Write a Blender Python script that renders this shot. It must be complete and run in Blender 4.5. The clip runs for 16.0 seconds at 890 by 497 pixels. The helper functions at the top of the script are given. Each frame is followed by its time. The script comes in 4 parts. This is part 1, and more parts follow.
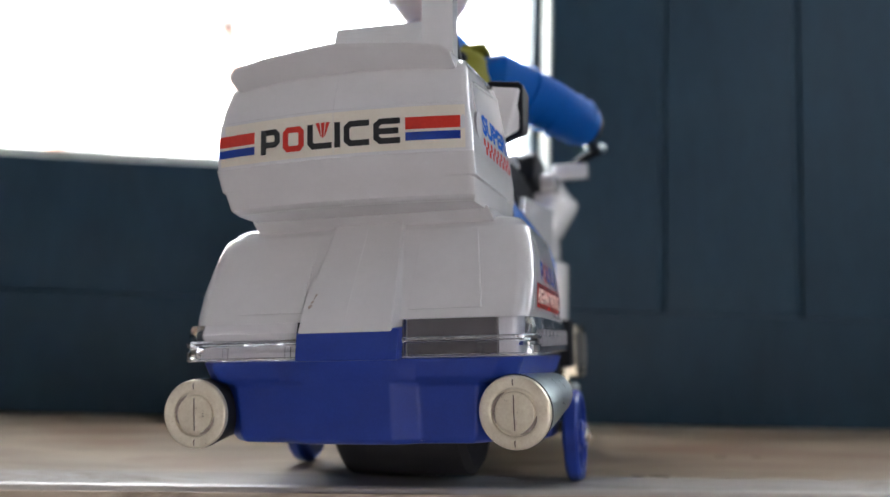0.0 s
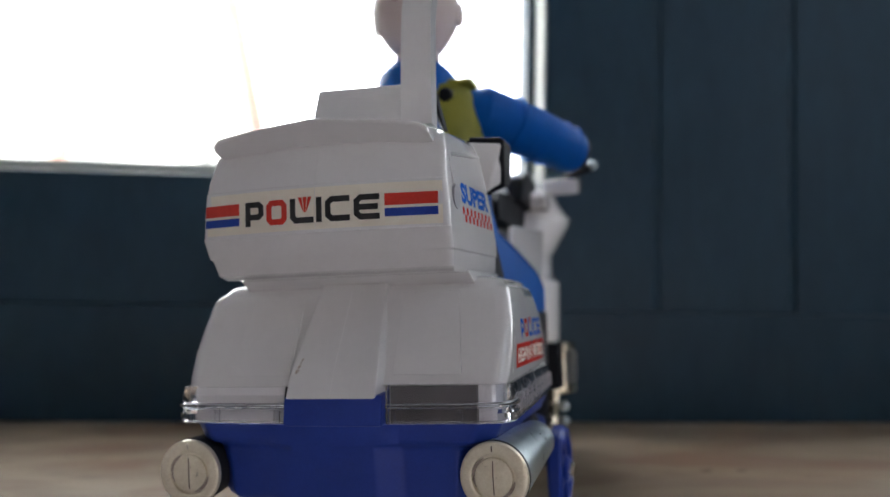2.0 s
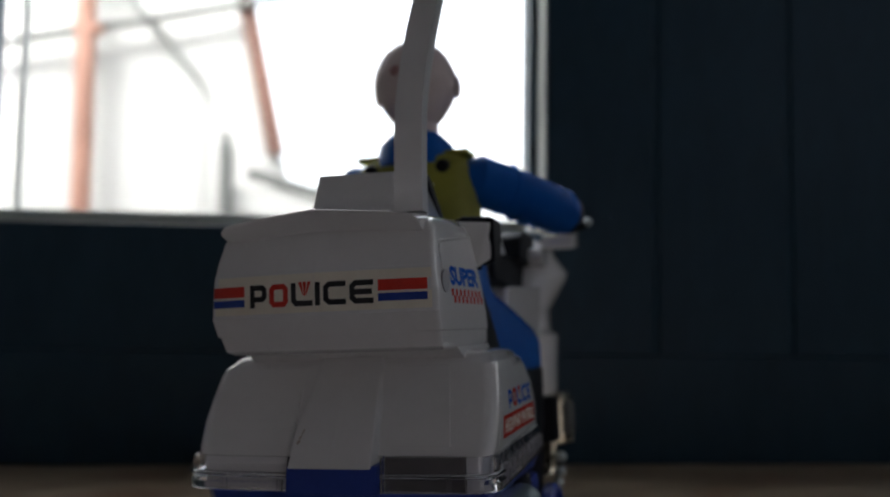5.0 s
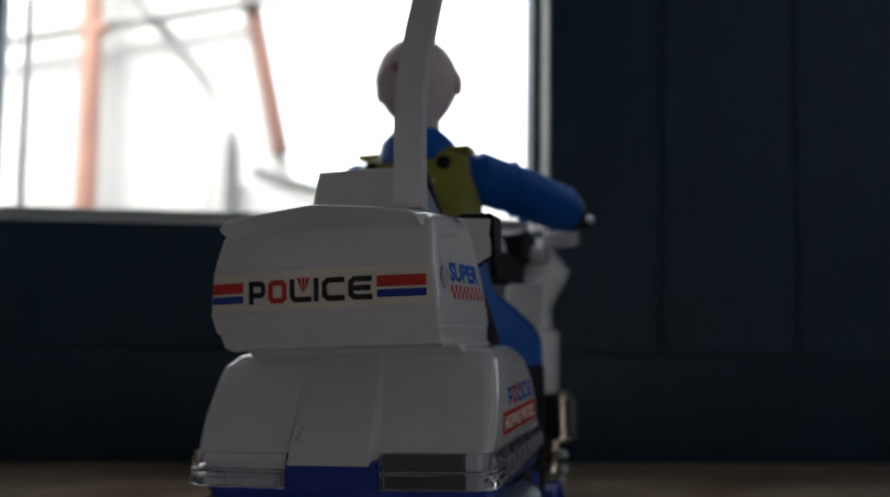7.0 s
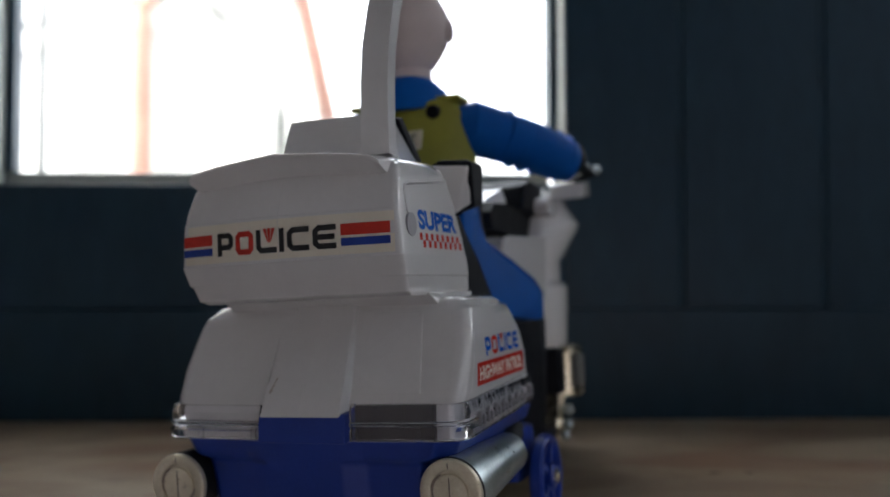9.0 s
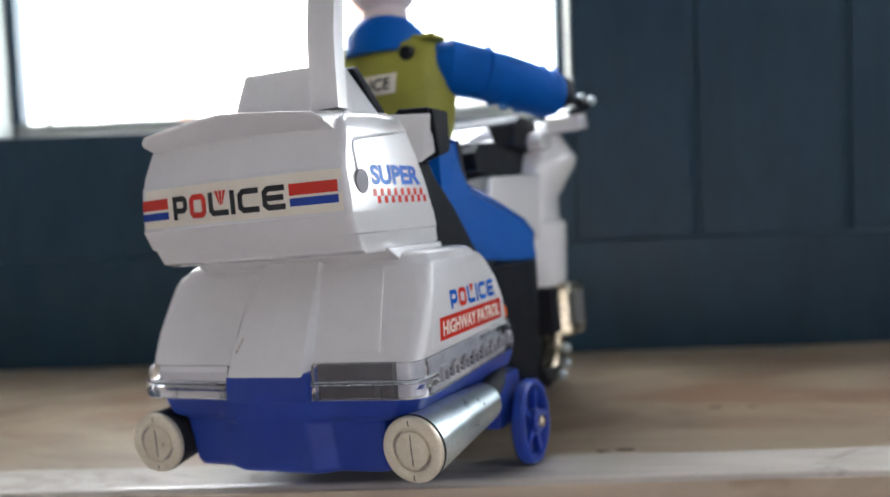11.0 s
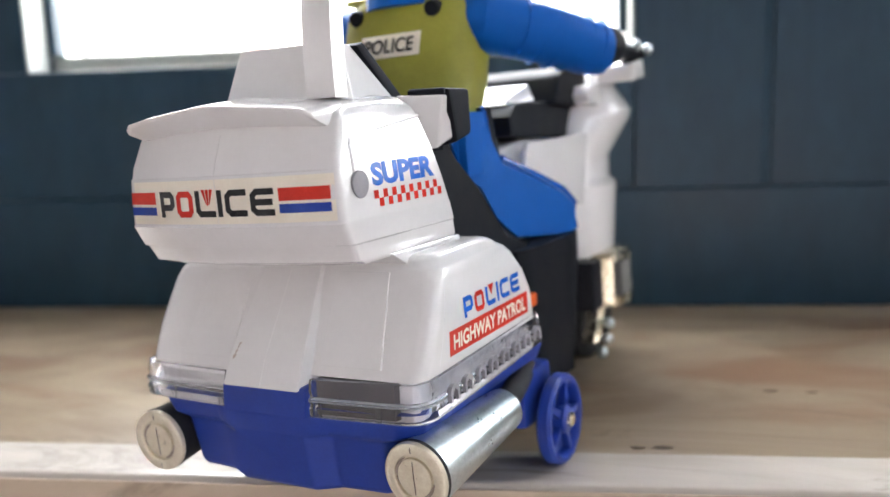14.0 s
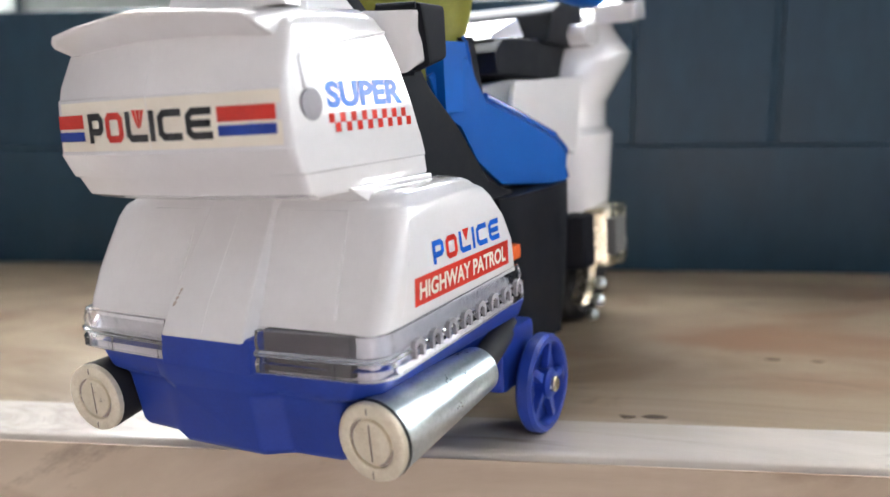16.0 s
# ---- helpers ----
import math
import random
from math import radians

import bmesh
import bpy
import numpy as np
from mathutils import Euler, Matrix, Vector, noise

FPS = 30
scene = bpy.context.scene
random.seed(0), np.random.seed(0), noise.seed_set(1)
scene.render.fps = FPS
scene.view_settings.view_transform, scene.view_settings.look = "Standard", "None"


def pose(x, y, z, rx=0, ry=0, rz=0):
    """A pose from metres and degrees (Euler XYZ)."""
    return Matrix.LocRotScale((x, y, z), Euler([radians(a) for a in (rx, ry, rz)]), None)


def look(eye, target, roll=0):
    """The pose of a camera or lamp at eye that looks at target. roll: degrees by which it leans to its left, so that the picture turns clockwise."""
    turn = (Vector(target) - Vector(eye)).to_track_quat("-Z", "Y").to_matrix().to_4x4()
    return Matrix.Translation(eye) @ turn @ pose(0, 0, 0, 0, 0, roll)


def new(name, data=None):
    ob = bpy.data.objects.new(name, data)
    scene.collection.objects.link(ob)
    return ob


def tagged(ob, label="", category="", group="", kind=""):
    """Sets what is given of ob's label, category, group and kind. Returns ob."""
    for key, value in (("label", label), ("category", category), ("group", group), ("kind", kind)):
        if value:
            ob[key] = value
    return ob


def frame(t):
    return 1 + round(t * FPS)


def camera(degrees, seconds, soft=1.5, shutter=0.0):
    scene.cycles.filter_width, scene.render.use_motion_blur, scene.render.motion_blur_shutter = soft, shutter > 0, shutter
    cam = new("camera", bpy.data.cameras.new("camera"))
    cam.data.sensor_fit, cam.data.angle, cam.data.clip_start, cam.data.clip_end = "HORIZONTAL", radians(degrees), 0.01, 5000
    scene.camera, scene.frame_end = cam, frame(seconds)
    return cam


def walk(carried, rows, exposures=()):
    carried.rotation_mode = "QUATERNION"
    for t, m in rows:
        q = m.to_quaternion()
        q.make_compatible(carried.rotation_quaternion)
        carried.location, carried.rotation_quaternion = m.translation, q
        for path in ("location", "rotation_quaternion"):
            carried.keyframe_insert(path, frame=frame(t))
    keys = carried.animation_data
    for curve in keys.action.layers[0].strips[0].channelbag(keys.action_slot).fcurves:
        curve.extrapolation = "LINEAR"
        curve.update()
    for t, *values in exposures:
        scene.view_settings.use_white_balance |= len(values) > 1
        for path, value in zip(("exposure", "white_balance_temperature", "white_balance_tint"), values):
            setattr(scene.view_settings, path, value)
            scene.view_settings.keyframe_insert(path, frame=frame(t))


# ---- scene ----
from mathutils.bvhtree import BVHTree

C = 0.01                      # plan numbers of the toy and the sill are in centimetres
LIFT = 0.0012
ROWS = [
    (0.0, 0.07652, -0.17059, 0.03431, 17.800, 6.574, 1.775),
    (0.5, 0.08081, -0.16956, 0.04468, 17.642, 4.334, 1.112),
    (1.0, 0.08309, -0.17289, 0.05046, 17.980, 4.171, 0.839),
    (1.5, 0.08519, -0.17327, 0.05764, 18.559, 3.226, 0.849),
    (2.0, 0.08402, -0.17590, 0.05927, 18.277, 3.379, 1.035),
    (2.5, 0.08884, -0.18293, 0.06910, 19.182, 4.326, 0.916),
    (3.0, 0.09221, -0.18767, 0.07351, 19.156, 4.792, 1.076),
    (3.5, 0.09485, -0.18766, 0.07420, 19.522, 4.678, 1.062),
    (4.0, 0.09527, -0.18799, 0.07405, 19.504, 4.596, 0.834),
    (6.5, 0.09373, -0.18725, 0.07260, 19.599, 4.497, 0.913),
    (7.0, 0.09573, -0.18644, 0.07268, 19.867, 4.486, 0.911),
    (7.5, 0.09784, -0.18371, 0.07225, 20.314, 3.507, 0.836),
    (8.0, 0.10239, -0.18183, 0.06997, 21.149, 3.501, 0.609),
    (8.5, 0.10711, -0.17731, 0.06860, 22.417, 2.894, 0.411),
    (11.0, 0.12988, -0.15996, 0.07639, 26.982, -3.182, -2.304),
    (11.5, 0.13039, -0.15385, 0.08025, 28.548, -5.372, -2.550),
    (12.0, 0.12895, -0.15455, 0.08702, 30.346, -6.501, -2.947),
    (12.5, 0.13005, -0.14715, 0.09179, 30.466, -7.229, -2.714),
    (13.0, 0.13196, -0.14289, 0.09897, 30.826, -7.642, -2.332),
    (13.5, 0.13377, -0.13774, 0.10028, 31.792, -9.023, -2.597),
    (14.0, 0.13054, -0.13202, 0.09746, 32.110, -9.942, -1.961),
    (14.5, 0.12983, -0.12475, 0.09493, 32.638, -10.980, -1.382),
    (15.0, 0.12725, -0.11951, 0.09270, 32.462, -11.324, -1.331),
    (15.5, 0.12499, -0.11547, 0.08896, 32.380, -11.732, -1.101),
    (16.0, 0.12479, -0.11162, 0.08662, 32.090, -11.721, -0.902),
]


def eye_pose(x, y, z, yaw, pitch, roll):
    """A pose from the eye's place, its heading to the left of +y, its rise and its lean."""
    return Matrix.Translation((x, y, z + LIFT)) @ pose(0, 0, 0, 90 + pitch, 0, yaw) @ pose(0, 0, 0, 0, 0, roll)


EXPOSURES = [(0, 3.35, 6350, 11), (1.5, 3.34, 6350, 11), (2, 2.84, 6350, 11), (2.3, 2.34, 6350, 11), (2.5, 1.30, 6350, 11), (2.7, 0.89, 6350, 11), (3, 0.82, 6350, 11), (3.5, 0.93, 6350, 11), (7, 1.09, 6350, 11), (8.7, 1.69, 6350, 11), (10.7, 3.35, 6300, 10), (11, 3.41, 6300, 10), (11.5, 3.75, 6420, 11), (12.5, 3.83, 6620, 12), (13.5, 3.71, 6620, 12), (14, 3.95, 6620, 12), (14.5, 3.97, 6620, 12), (16, 4.03, 6620, 12)]
cam = camera(55.28, 16.0)
walk(cam, [(t, eye_pose(x, y, z, yaw, pitch, roll)) for t, x, y, z, yaw, pitch, roll in ROWS], EXPOSURES)
cam.data.dof.use_dof = True
cam.data.dof.focus_distance = 0.178
cam.data.dof.aperture_fstop = 11.5

# ---- world, sun, lights ----
world = bpy.data.worlds.new("sky")
scene.world = world
world.use_nodes = True
sky = world.node_tree.nodes.new("ShaderNodeTexSky")
sky.sky_type = "NISHITA"
sky.sun_disc = False
sky.sun_elevation, sky.sun_rotation = radians(43), radians(177)
sky.air_density, sky.dust_density = 1.0, 8.0
back = world.node_tree.nodes["Background"]
back.inputs["Strength"].default_value = 0.58
haze = world.node_tree.nodes.new("ShaderNodeHueSaturation")      # an overcast, nearly white sky
haze.inputs["Saturation"].default_value = 0.2
world.node_tree.links.new(sky.outputs[0], haze.inputs["Color"])
world.node_tree.links.new(haze.outputs[0], back.inputs[0])

WALL_TURN = 24.67             # the wall's direction, degrees from the toy's cross axis
WALL = pose(0, 0, 0, 0, 0, WALL_TURN)


def lamp(name, data_type, m, **values):
    data = bpy.data.lights.new(name, data_type)
    for key, value in values.items():
        if key == "energy":
            data.energy = value
        elif key == "color":
            data.color = value
        elif key == "angle":
            data.angle = value
        elif key == "size":
            data.shape, data.size, data.size_y = "RECTANGLE", value[0], value[1]
    ob = new(name, data)
    ob.matrix_world = m
    return ob


# faint, hazy sun behind the overcast, on the far side of the house
lamp("sun", "SUN", WALL @ look((-1.2, -3.0, 3.0), (0.0, 0.0, 0.0)), energy=0.05, color=(1.0, 0.96, 0.90), angle=radians(15))
# added fill lamp, out of view to the right
lamp("side_fill_lamp", "AREA", WALL @ look((0.835, -0.60, 0.55), (0.0, 0.05, 0.08)), energy=0.2, color=(0.68, 0.84, 1.0), size=(0.5, 0.6))
# added fill lamp behind the walker, before the far wall, which has no window
lamp("rear_fill_lamp", "AREA", WALL @ look((0.32, -2.55, -0.3), (0.0, 0.0, 0.1)), energy=0.92, color=(1.0, 0.915, 0.885), size=(0.9, 0.9))


# ---- materials ----
def tree(name):
    m = bpy.data.materials.new(name)
    m.use_nodes = True
    n = m.node_tree
    return m, n, n.nodes["Principled BSDF"]


def node(n, kind, **inputs):
    x = n.nodes.new(kind)
    for k, v in inputs.items():
        x.inputs[k].default_value = v
    return x


def surface(name, dark, light, rough=(0.3, 0.45), scale=200.0, fine=900.0, bump=0.05, metallic=0.0, coat=0.0, spec=0.5, stretch=(1, 1, 1)):
    """A painted, moulded or natural surface: two tones in two scales, uneven gloss and fine relief."""
    m, n, b = tree(name)
    co = n.nodes.new("ShaderNodeTexCoord")
    mp = n.nodes.new("ShaderNodeMapping")
    mp.inputs["Scale"].default_value = stretch
    n.links.new(co.outputs["Object"], mp.inputs[0])
    big = node(n, "ShaderNodeTexNoise", Scale=scale, Detail=6.0, Roughness=0.6)
    small = node(n, "ShaderNodeTexNoise", Scale=fine, Detail=4.0, Roughness=0.6)
    n.links.new(mp.outputs[0], big.inputs["Vector"])
    n.links.new(mp.outputs[0], small.inputs["Vector"])
    add = n.nodes.new("ShaderNodeMath")
    add.operation = "MULTIPLY_ADD"
    add.inputs[1].default_value = 0.35
    n.links.new(small.outputs[0], add.inputs[0])
    sc = n.nodes.new("ShaderNodeMath")
    sc.operation = "MULTIPLY"
    sc.inputs[1].default_value = 0.65
    n.links.new(big.outputs[0], sc.inputs[0])
    n.links.new(sc.outputs[0], add.inputs[2])
    ramp = n.nodes.new("ShaderNodeValToRGB")
    ramp.color_ramp.elements[0].position, ramp.color_ramp.elements[1].position = 0.36, 0.64
    ramp.color_ramp.elements[0].color, ramp.color_ramp.elements[1].color = (*dark, 1), (*light, 1)
    n.links.new(add.outputs[0], ramp.inputs[0])
    n.links.new(ramp.outputs[0], b.inputs["Base Color"])
    mr = n.nodes.new("ShaderNodeMapRange")
    mr.inputs["From Min"].default_value, mr.inputs["From Max"].default_value = 0.3, 0.7
    mr.inputs["To Min"].default_value, mr.inputs["To Max"].default_value = rough
    n.links.new(add.outputs[0], mr.inputs[0])
    n.links.new(mr.outputs[0], b.inputs["Roughness"])
    bp = n.nodes.new("ShaderNodeBump")
    bp.inputs["Strength"].default_value, bp.inputs["Distance"].default_value = bump, 0.0004
    n.links.new(add.outputs[0], bp.inputs["Height"])
    n.links.new(bp.outputs[0], b.inputs["Normal"])
    b.inputs["Metallic"].default_value = metallic
    b.inputs["Coat Weight"].default_value = coat
    b.inputs["Coat Roughness"].default_value = 0.05
    b.inputs["Specular IOR Level"].default_value = spec
    return m


white = surface("white_plastic", (0.76, 0.75, 0.745), (0.80, 0.79, 0.785), rough=(0.12, 0.2), scale=60, fine=700, bump=0.006, coat=0.8, spec=0.65)
cream = surface("cream_cap_plastic", (0.72, 0.63, 0.47), (0.88, 0.81, 0.65), rough=(0.25, 0.42), scale=300, fine=1800, bump=0.25, metallic=0.4)
blue = surface("blue_plastic", (0.010, 0.038, 0.27), (0.016, 0.052, 0.34), rough=(0.3, 0.42), scale=80, fine=1500, bump=0.03, spec=0.4)
black = surface("black_plastic", (0.004, 0.005, 0.008), (0.008, 0.009, 0.014), rough=(0.45, 0.65), scale=120, fine=1200, bump=0.1, spec=0.14)
rubber = surface("black_rubber", (0.01, 0.01, 0.011), (0.02, 0.02, 0.021), rough=(0.6, 0.8), scale=150, fine=1500, bump=0.2)
chrome = surface("chromed_plastic", (0.42, 0.49, 0.51), (0.66, 0.72, 0.74), rough=(0.24, 0.4), scale=160, fine=1500, bump=0.012, metallic=1.0, stretch=(1, 0.7, 1))
gilt = surface("worn_chrome", (0.55, 0.47, 0.32), (0.80, 0.74, 0.60), rough=(0.15, 0.35), scale=200, fine=1500, bump=0.2, metallic=0.9)
rim_gloss = surface("smooth_blue_plastic", (0.004, 0.085, 0.40), (0.005, 0.094, 0.44), rough=(0.1, 0.16), scale=70, fine=1300, bump=0.0, spec=0.7, coat=1.0)
cloth = surface("doll_blue", (0.002, 0.098, 0.41), (0.003, 0.108, 0.45), rough=(0.38, 0.45), scale=70, fine=1300, bump=0.0, spec=0.12)
lime = surface("doll_vest", (0.25, 0.25, 0.025), (0.33, 0.32, 0.04), rough=(0.45, 0.6), scale=80, fine=1300, bump=0.1)
skin = surface("doll_pale", (0.66, 0.55, 0.53), (0.73, 0.62, 0.60), rough=(0.45, 0.6), scale=90, fine=1300, bump=0.05)
scuff = surface("reddish_scuff", (0.42, 0.22, 0.21), (0.50, 0.28, 0.27), rough=(0.45, 0.6), scale=300, fine=1300, bump=0.05)
sticker = surface("sticker_paper", (0.78, 0.72, 0.60), (0.84, 0.79, 0.68), rough=(0.35, 0.45), scale=120, fine=1500, bump=0.03)
ink = surface("sticker_black", (0.012, 0.012, 0.014), (0.03, 0.03, 0.032), rough=(0.12, 0.2), scale=200, fine=1500, bump=0.02)
red = surface("sticker_red", (0.55, 0.03, 0.02), (0.68, 0.05, 0.03), rough=(0.12, 0.2), scale=200, fine=1500, bump=0.02, spec=0.35)
navy = surface("sticker_blue", (0.01, 0.04, 0.30), (0.016, 0.06, 0.38), rough=(0.12, 0.2), scale=200, fine=1500, bump=0.02)
azure = surface("sticker_azure", (0.015, 0.11, 0.50), (0.02, 0.14, 0.58), rough=(0.12, 0.2), scale=200, fine=1500, bump=0.02, spec=0.15)
amber = surface("amber_reflector", (0.75, 0.12, 0.03), (0.85, 0.18, 0.05), rough=(0.15, 0.25), scale=200, fine=1500, bump=0.02)
dirt = surface("brown_dirt", (0.30, 0.22, 0.17), (0.52, 0.45, 0.39), rough=(0.7, 0.9), scale=900, fine=3000, bump=0.3)
grime = surface("dark_stain", (0.05, 0.035, 0.025), (0.12, 0.085, 0.06), rough=(0.6, 0.8), scale=700, fine=2500, bump=0.2)
paint = surface("dark_teal_paint", (0.008, 0.034, 0.060), (0.014, 0.049, 0.081), rough=(0.34, 0.5), scale=22, fine=160, bump=0.25, spec=0.32, stretch=(1, 1, 0.4))
pale = surface("pale_green_grey_paint", (0.31, 0.335, 0.32), (0.38, 0.405, 0.385), rough=(0.3, 0.5), scale=30, fine=300, bump=0.15)
plaster = surface("cream_plaster", (0.62, 0.60, 0.60), (0.71, 0.69, 0.69), rough=(0.8, 0.95), scale=6, fine=60, bump=0.2)
facade = surface("pale_grey_render", (0.31, 0.313, 0.30), (0.35, 0.353, 0.34), rough=(0.8, 0.95), scale=1.5, fine=18, bump=0.2)
rust = surface("rusty_orange_paint", (0.16, 0.075, 0.052), (0.27, 0.14, 0.10), rough=(0.6, 0.8), scale=3, fine=40, bump=0.3)
brown = surface("brown_wood", (0.07, 0.03, 0.02), (0.13, 0.06, 0.042), rough=(0.6, 0.8), scale=5, fine=60, bump=0.3)
steel = surface("grey_steel", (0.10, 0.105, 0.10), (0.17, 0.175, 0.17), rough=(0.5, 0.7), scale=5, fine=60, bump=0.2)
conduit_grey = surface("dark_grey_conduit", (0.06, 0.064, 0.06), (0.10, 0.105, 0.10), rough=(0.5, 0.7), scale=5, fine=60, bump=0.2)
silver = surface("dull_silver_plastic", (0.62, 0.61, 0.63), (0.74, 0.73, 0.75), rough=(0.25, 0.4), scale=150, fine=1200, bump=0.1)
taupe = surface("smoked_grey_plastic", (0.048, 0.042, 0.046), (0.088, 0.078, 0.083), rough=(0.4, 0.6), scale=100, fine=1000, bump=0.03)
grey = surface("grey_plastic", (0.26, 0.25, 0.27), (0.34, 0.33, 0.35), rough=(0.35, 0.5), scale=100, fine=1000, bump=0.03)
earth = surface("courtyard_ground", (0.44, 0.43, 0.41), (0.55, 0.54, 0.52), rough=(0.8, 0.95), scale=1.2, fine=20, bump=0.4)


def stone(name, base, vein, dark, vein_scale, rough, rusty=0.0):
    """Polished, veined stone with stains."""
    m, n, b = tree(name)
    co = n.nodes.new("ShaderNodeTexCoord")
    mp = n.nodes.new("ShaderNodeMapping")
    mp.inputs["Scale"].default_value = (0.55, 1.5, 1.0)       # the grain runs along the sill
    n.links.new(co.outputs["Object"], mp.inputs[0])
    warp = node(n, "ShaderNodeTexNoise", Scale=9.0, Detail=8.0, Roughness=0.62, Distortion=1.6)
    n.links.new(mp.outputs[0], warp.inputs["Vector"])
    wave = node(n, "ShaderNodeTexNoise", Scale=vein_scale, Detail=10.0, Roughness=0.7, Distortion=2.5)
    n.links.new(mp.outputs[0], wave.inputs["Vector"])
    r1 = n.nodes.new("ShaderNodeValToRGB")
    e = r1.color_ramp.elements
    e[0].position, e[0].color = 0.36, (*vein, 1)
    e[1].position, e[1].color = 0.58, (*base, 1)
    n.links.new(warp.outputs[0], r1.inputs[0])
    r2 = n.nodes.new("ShaderNodeValToRGB")
    e = r2.color_ramp.elements
    e[0].position, e[0].color = 0.30, (1, 1, 1, 1)
    e[1].position, e[1].color = 0.42, (0, 0, 0, 1)
    n.links.new(wave.outputs[0], r2.inputs[0])
    mix = n.nodes.new("ShaderNodeMix")
    mix.data_type = "RGBA"
    n.links.new(r2.outputs[0], mix.inputs[0])
    n.links.new(r1.outputs[0], mix.inputs[6])
    mix.inputs[7].default_value = (*dark, 1)
    spot = node(n, "ShaderNodeTexNoise", Scale=17.0, Detail=7.0, Roughness=0.55, Distortion=0.8)
    n.links.new(mp.outputs[0], spot.inputs["Vector"])
    r3 = n.nodes.new("ShaderNodeValToRGB")
    e = r3.color_ramp.elements
    e[0].position, e[0].color = 0.51, (0, 0, 0, 1)
    e[1].position, e[1].color = 0.66, (rusty, rusty, rusty, 1)
    n.links.new(spot.outputs[0], r3.inputs[0])
    mix2 = n.nodes.new("ShaderNodeMix")
    mix2.data_type = "RGBA"
    n.links.new(r3.outputs[0], mix2.inputs[0])
    n.links.new(mix.outputs[2], mix2.inputs[6])
    mix2.inputs[7].default_value = (0.23, 0.13, 0.075, 1)
    n.links.new(mix2.outputs[2], b.inputs["Base Color"])
    mr = n.nodes.new("ShaderNodeMapRange")
    mr.inputs["To Min"].default_value, mr.inputs["To Max"].default_value = rough
    n.links.new(wave.outputs[0], mr.inputs[0])
    n.links.new(mr.outputs[0], b.inputs["Roughness"])
    bp = n.nodes.new("ShaderNodeBump")
    bp.inputs["Strength"].default_value, bp.inputs["Distance"].default_value = 0.15, 0.0005
    n.links.new(wave.outputs[0], bp.inputs["Height"])
    n.links.new(bp.outputs[0], b.inputs["Normal"])
    return m


marble_front = stone("pale_marble", (0.62, 0.57, 0.51), (0.51, 0.46, 0.40), (0.33, 0.28, 0.24), 14.0, (0.16, 0.32), 0.0)
marble_back = stone("beige_marble", (0.37, 0.295, 0.205), (0.22, 0.155, 0.10), (0.12, 0.08, 0.052), 12.0, (0.3, 0.5), 0.9)
marble_edge = stone("stained_marble", (0.62, 0.51, 0.385), (0.46, 0.35, 0.25), (0.23, 0.165, 0.12), 7.0, (0.45, 0.65), 0.9)


def clear(name, tint):
    """Window glass that lets light straight through and shines at a glancing angle."""
    m, n, b = tree(name)
    out = n.nodes["Material Output"]
    tr = node(n, "ShaderNodeBsdfTransparent", Color=(*tint, 1))
    gl = node(n, "ShaderNodeBsdfGlossy", Color=(1, 1, 1, 1), Roughness=0.06)
    fr = node(n, "ShaderNodeLayerWeight", Blend=0.5)
    pw = n.nodes.new("ShaderNodeMath")
    pw.operation = "POWER"
    pw.inputs[1].default_value = 5.0
    n.links.new(fr.outputs["Facing"], pw.inputs[0])
    ml = n.nodes.new("ShaderNodeMath")
    ml.operation = "MULTIPLY_ADD"
    ml.inputs[1].default_value, ml.inputs[2].default_value = 0.9, 0.04
    n.links.new(pw.outputs[0], ml.inputs[0])
    mx = n.nodes.new("ShaderNodeMixShader")
    n.links.new(ml.outputs[0], mx.inputs[0])
    n.links.new(tr.outputs[0], mx.inputs[1])
    n.links.new(gl.outputs[0], mx.inputs[2])
    n.links.new(mx.outputs[0], out.inputs[0])
    return m


def moulded(name, tint, rough, ior):
    """Clear moulded plastic that bends the light, with a wavy skin."""
    m, n, b = tree(name)
    b.inputs["Base Color"].default_value = (*tint, 1)
    b.inputs["Transmission Weight"].default_value = 1.0
    b.inputs["Roughness"].default_value = rough
    b.inputs["IOR"].default_value = ior
    co = n.nodes.new("ShaderNodeTexCoord")
    nz = node(n, "ShaderNodeTexNoise", Scale=180.0, Detail=3.0)
    n.links.new(co.outputs["Object"], nz.inputs["Vector"])
    bp = node(n, "ShaderNodeBump", Strength=0.3, Distance=0.0006)
    n.links.new(nz.outputs[0], bp.inputs["Height"])
    n.links.new(bp.outputs[0], b.inputs["Normal"])
    return m


lens_clear = moulded("clear_lens_plastic", (0.95, 0.95, 0.97), 0.04, 1.42)
lens_lit = moulded("lit_lens_plastic", (0.97, 0.97, 0.99), 0.06, 1.46)
glass = clear("window_glass", (0.97, 0.98, 0.97))


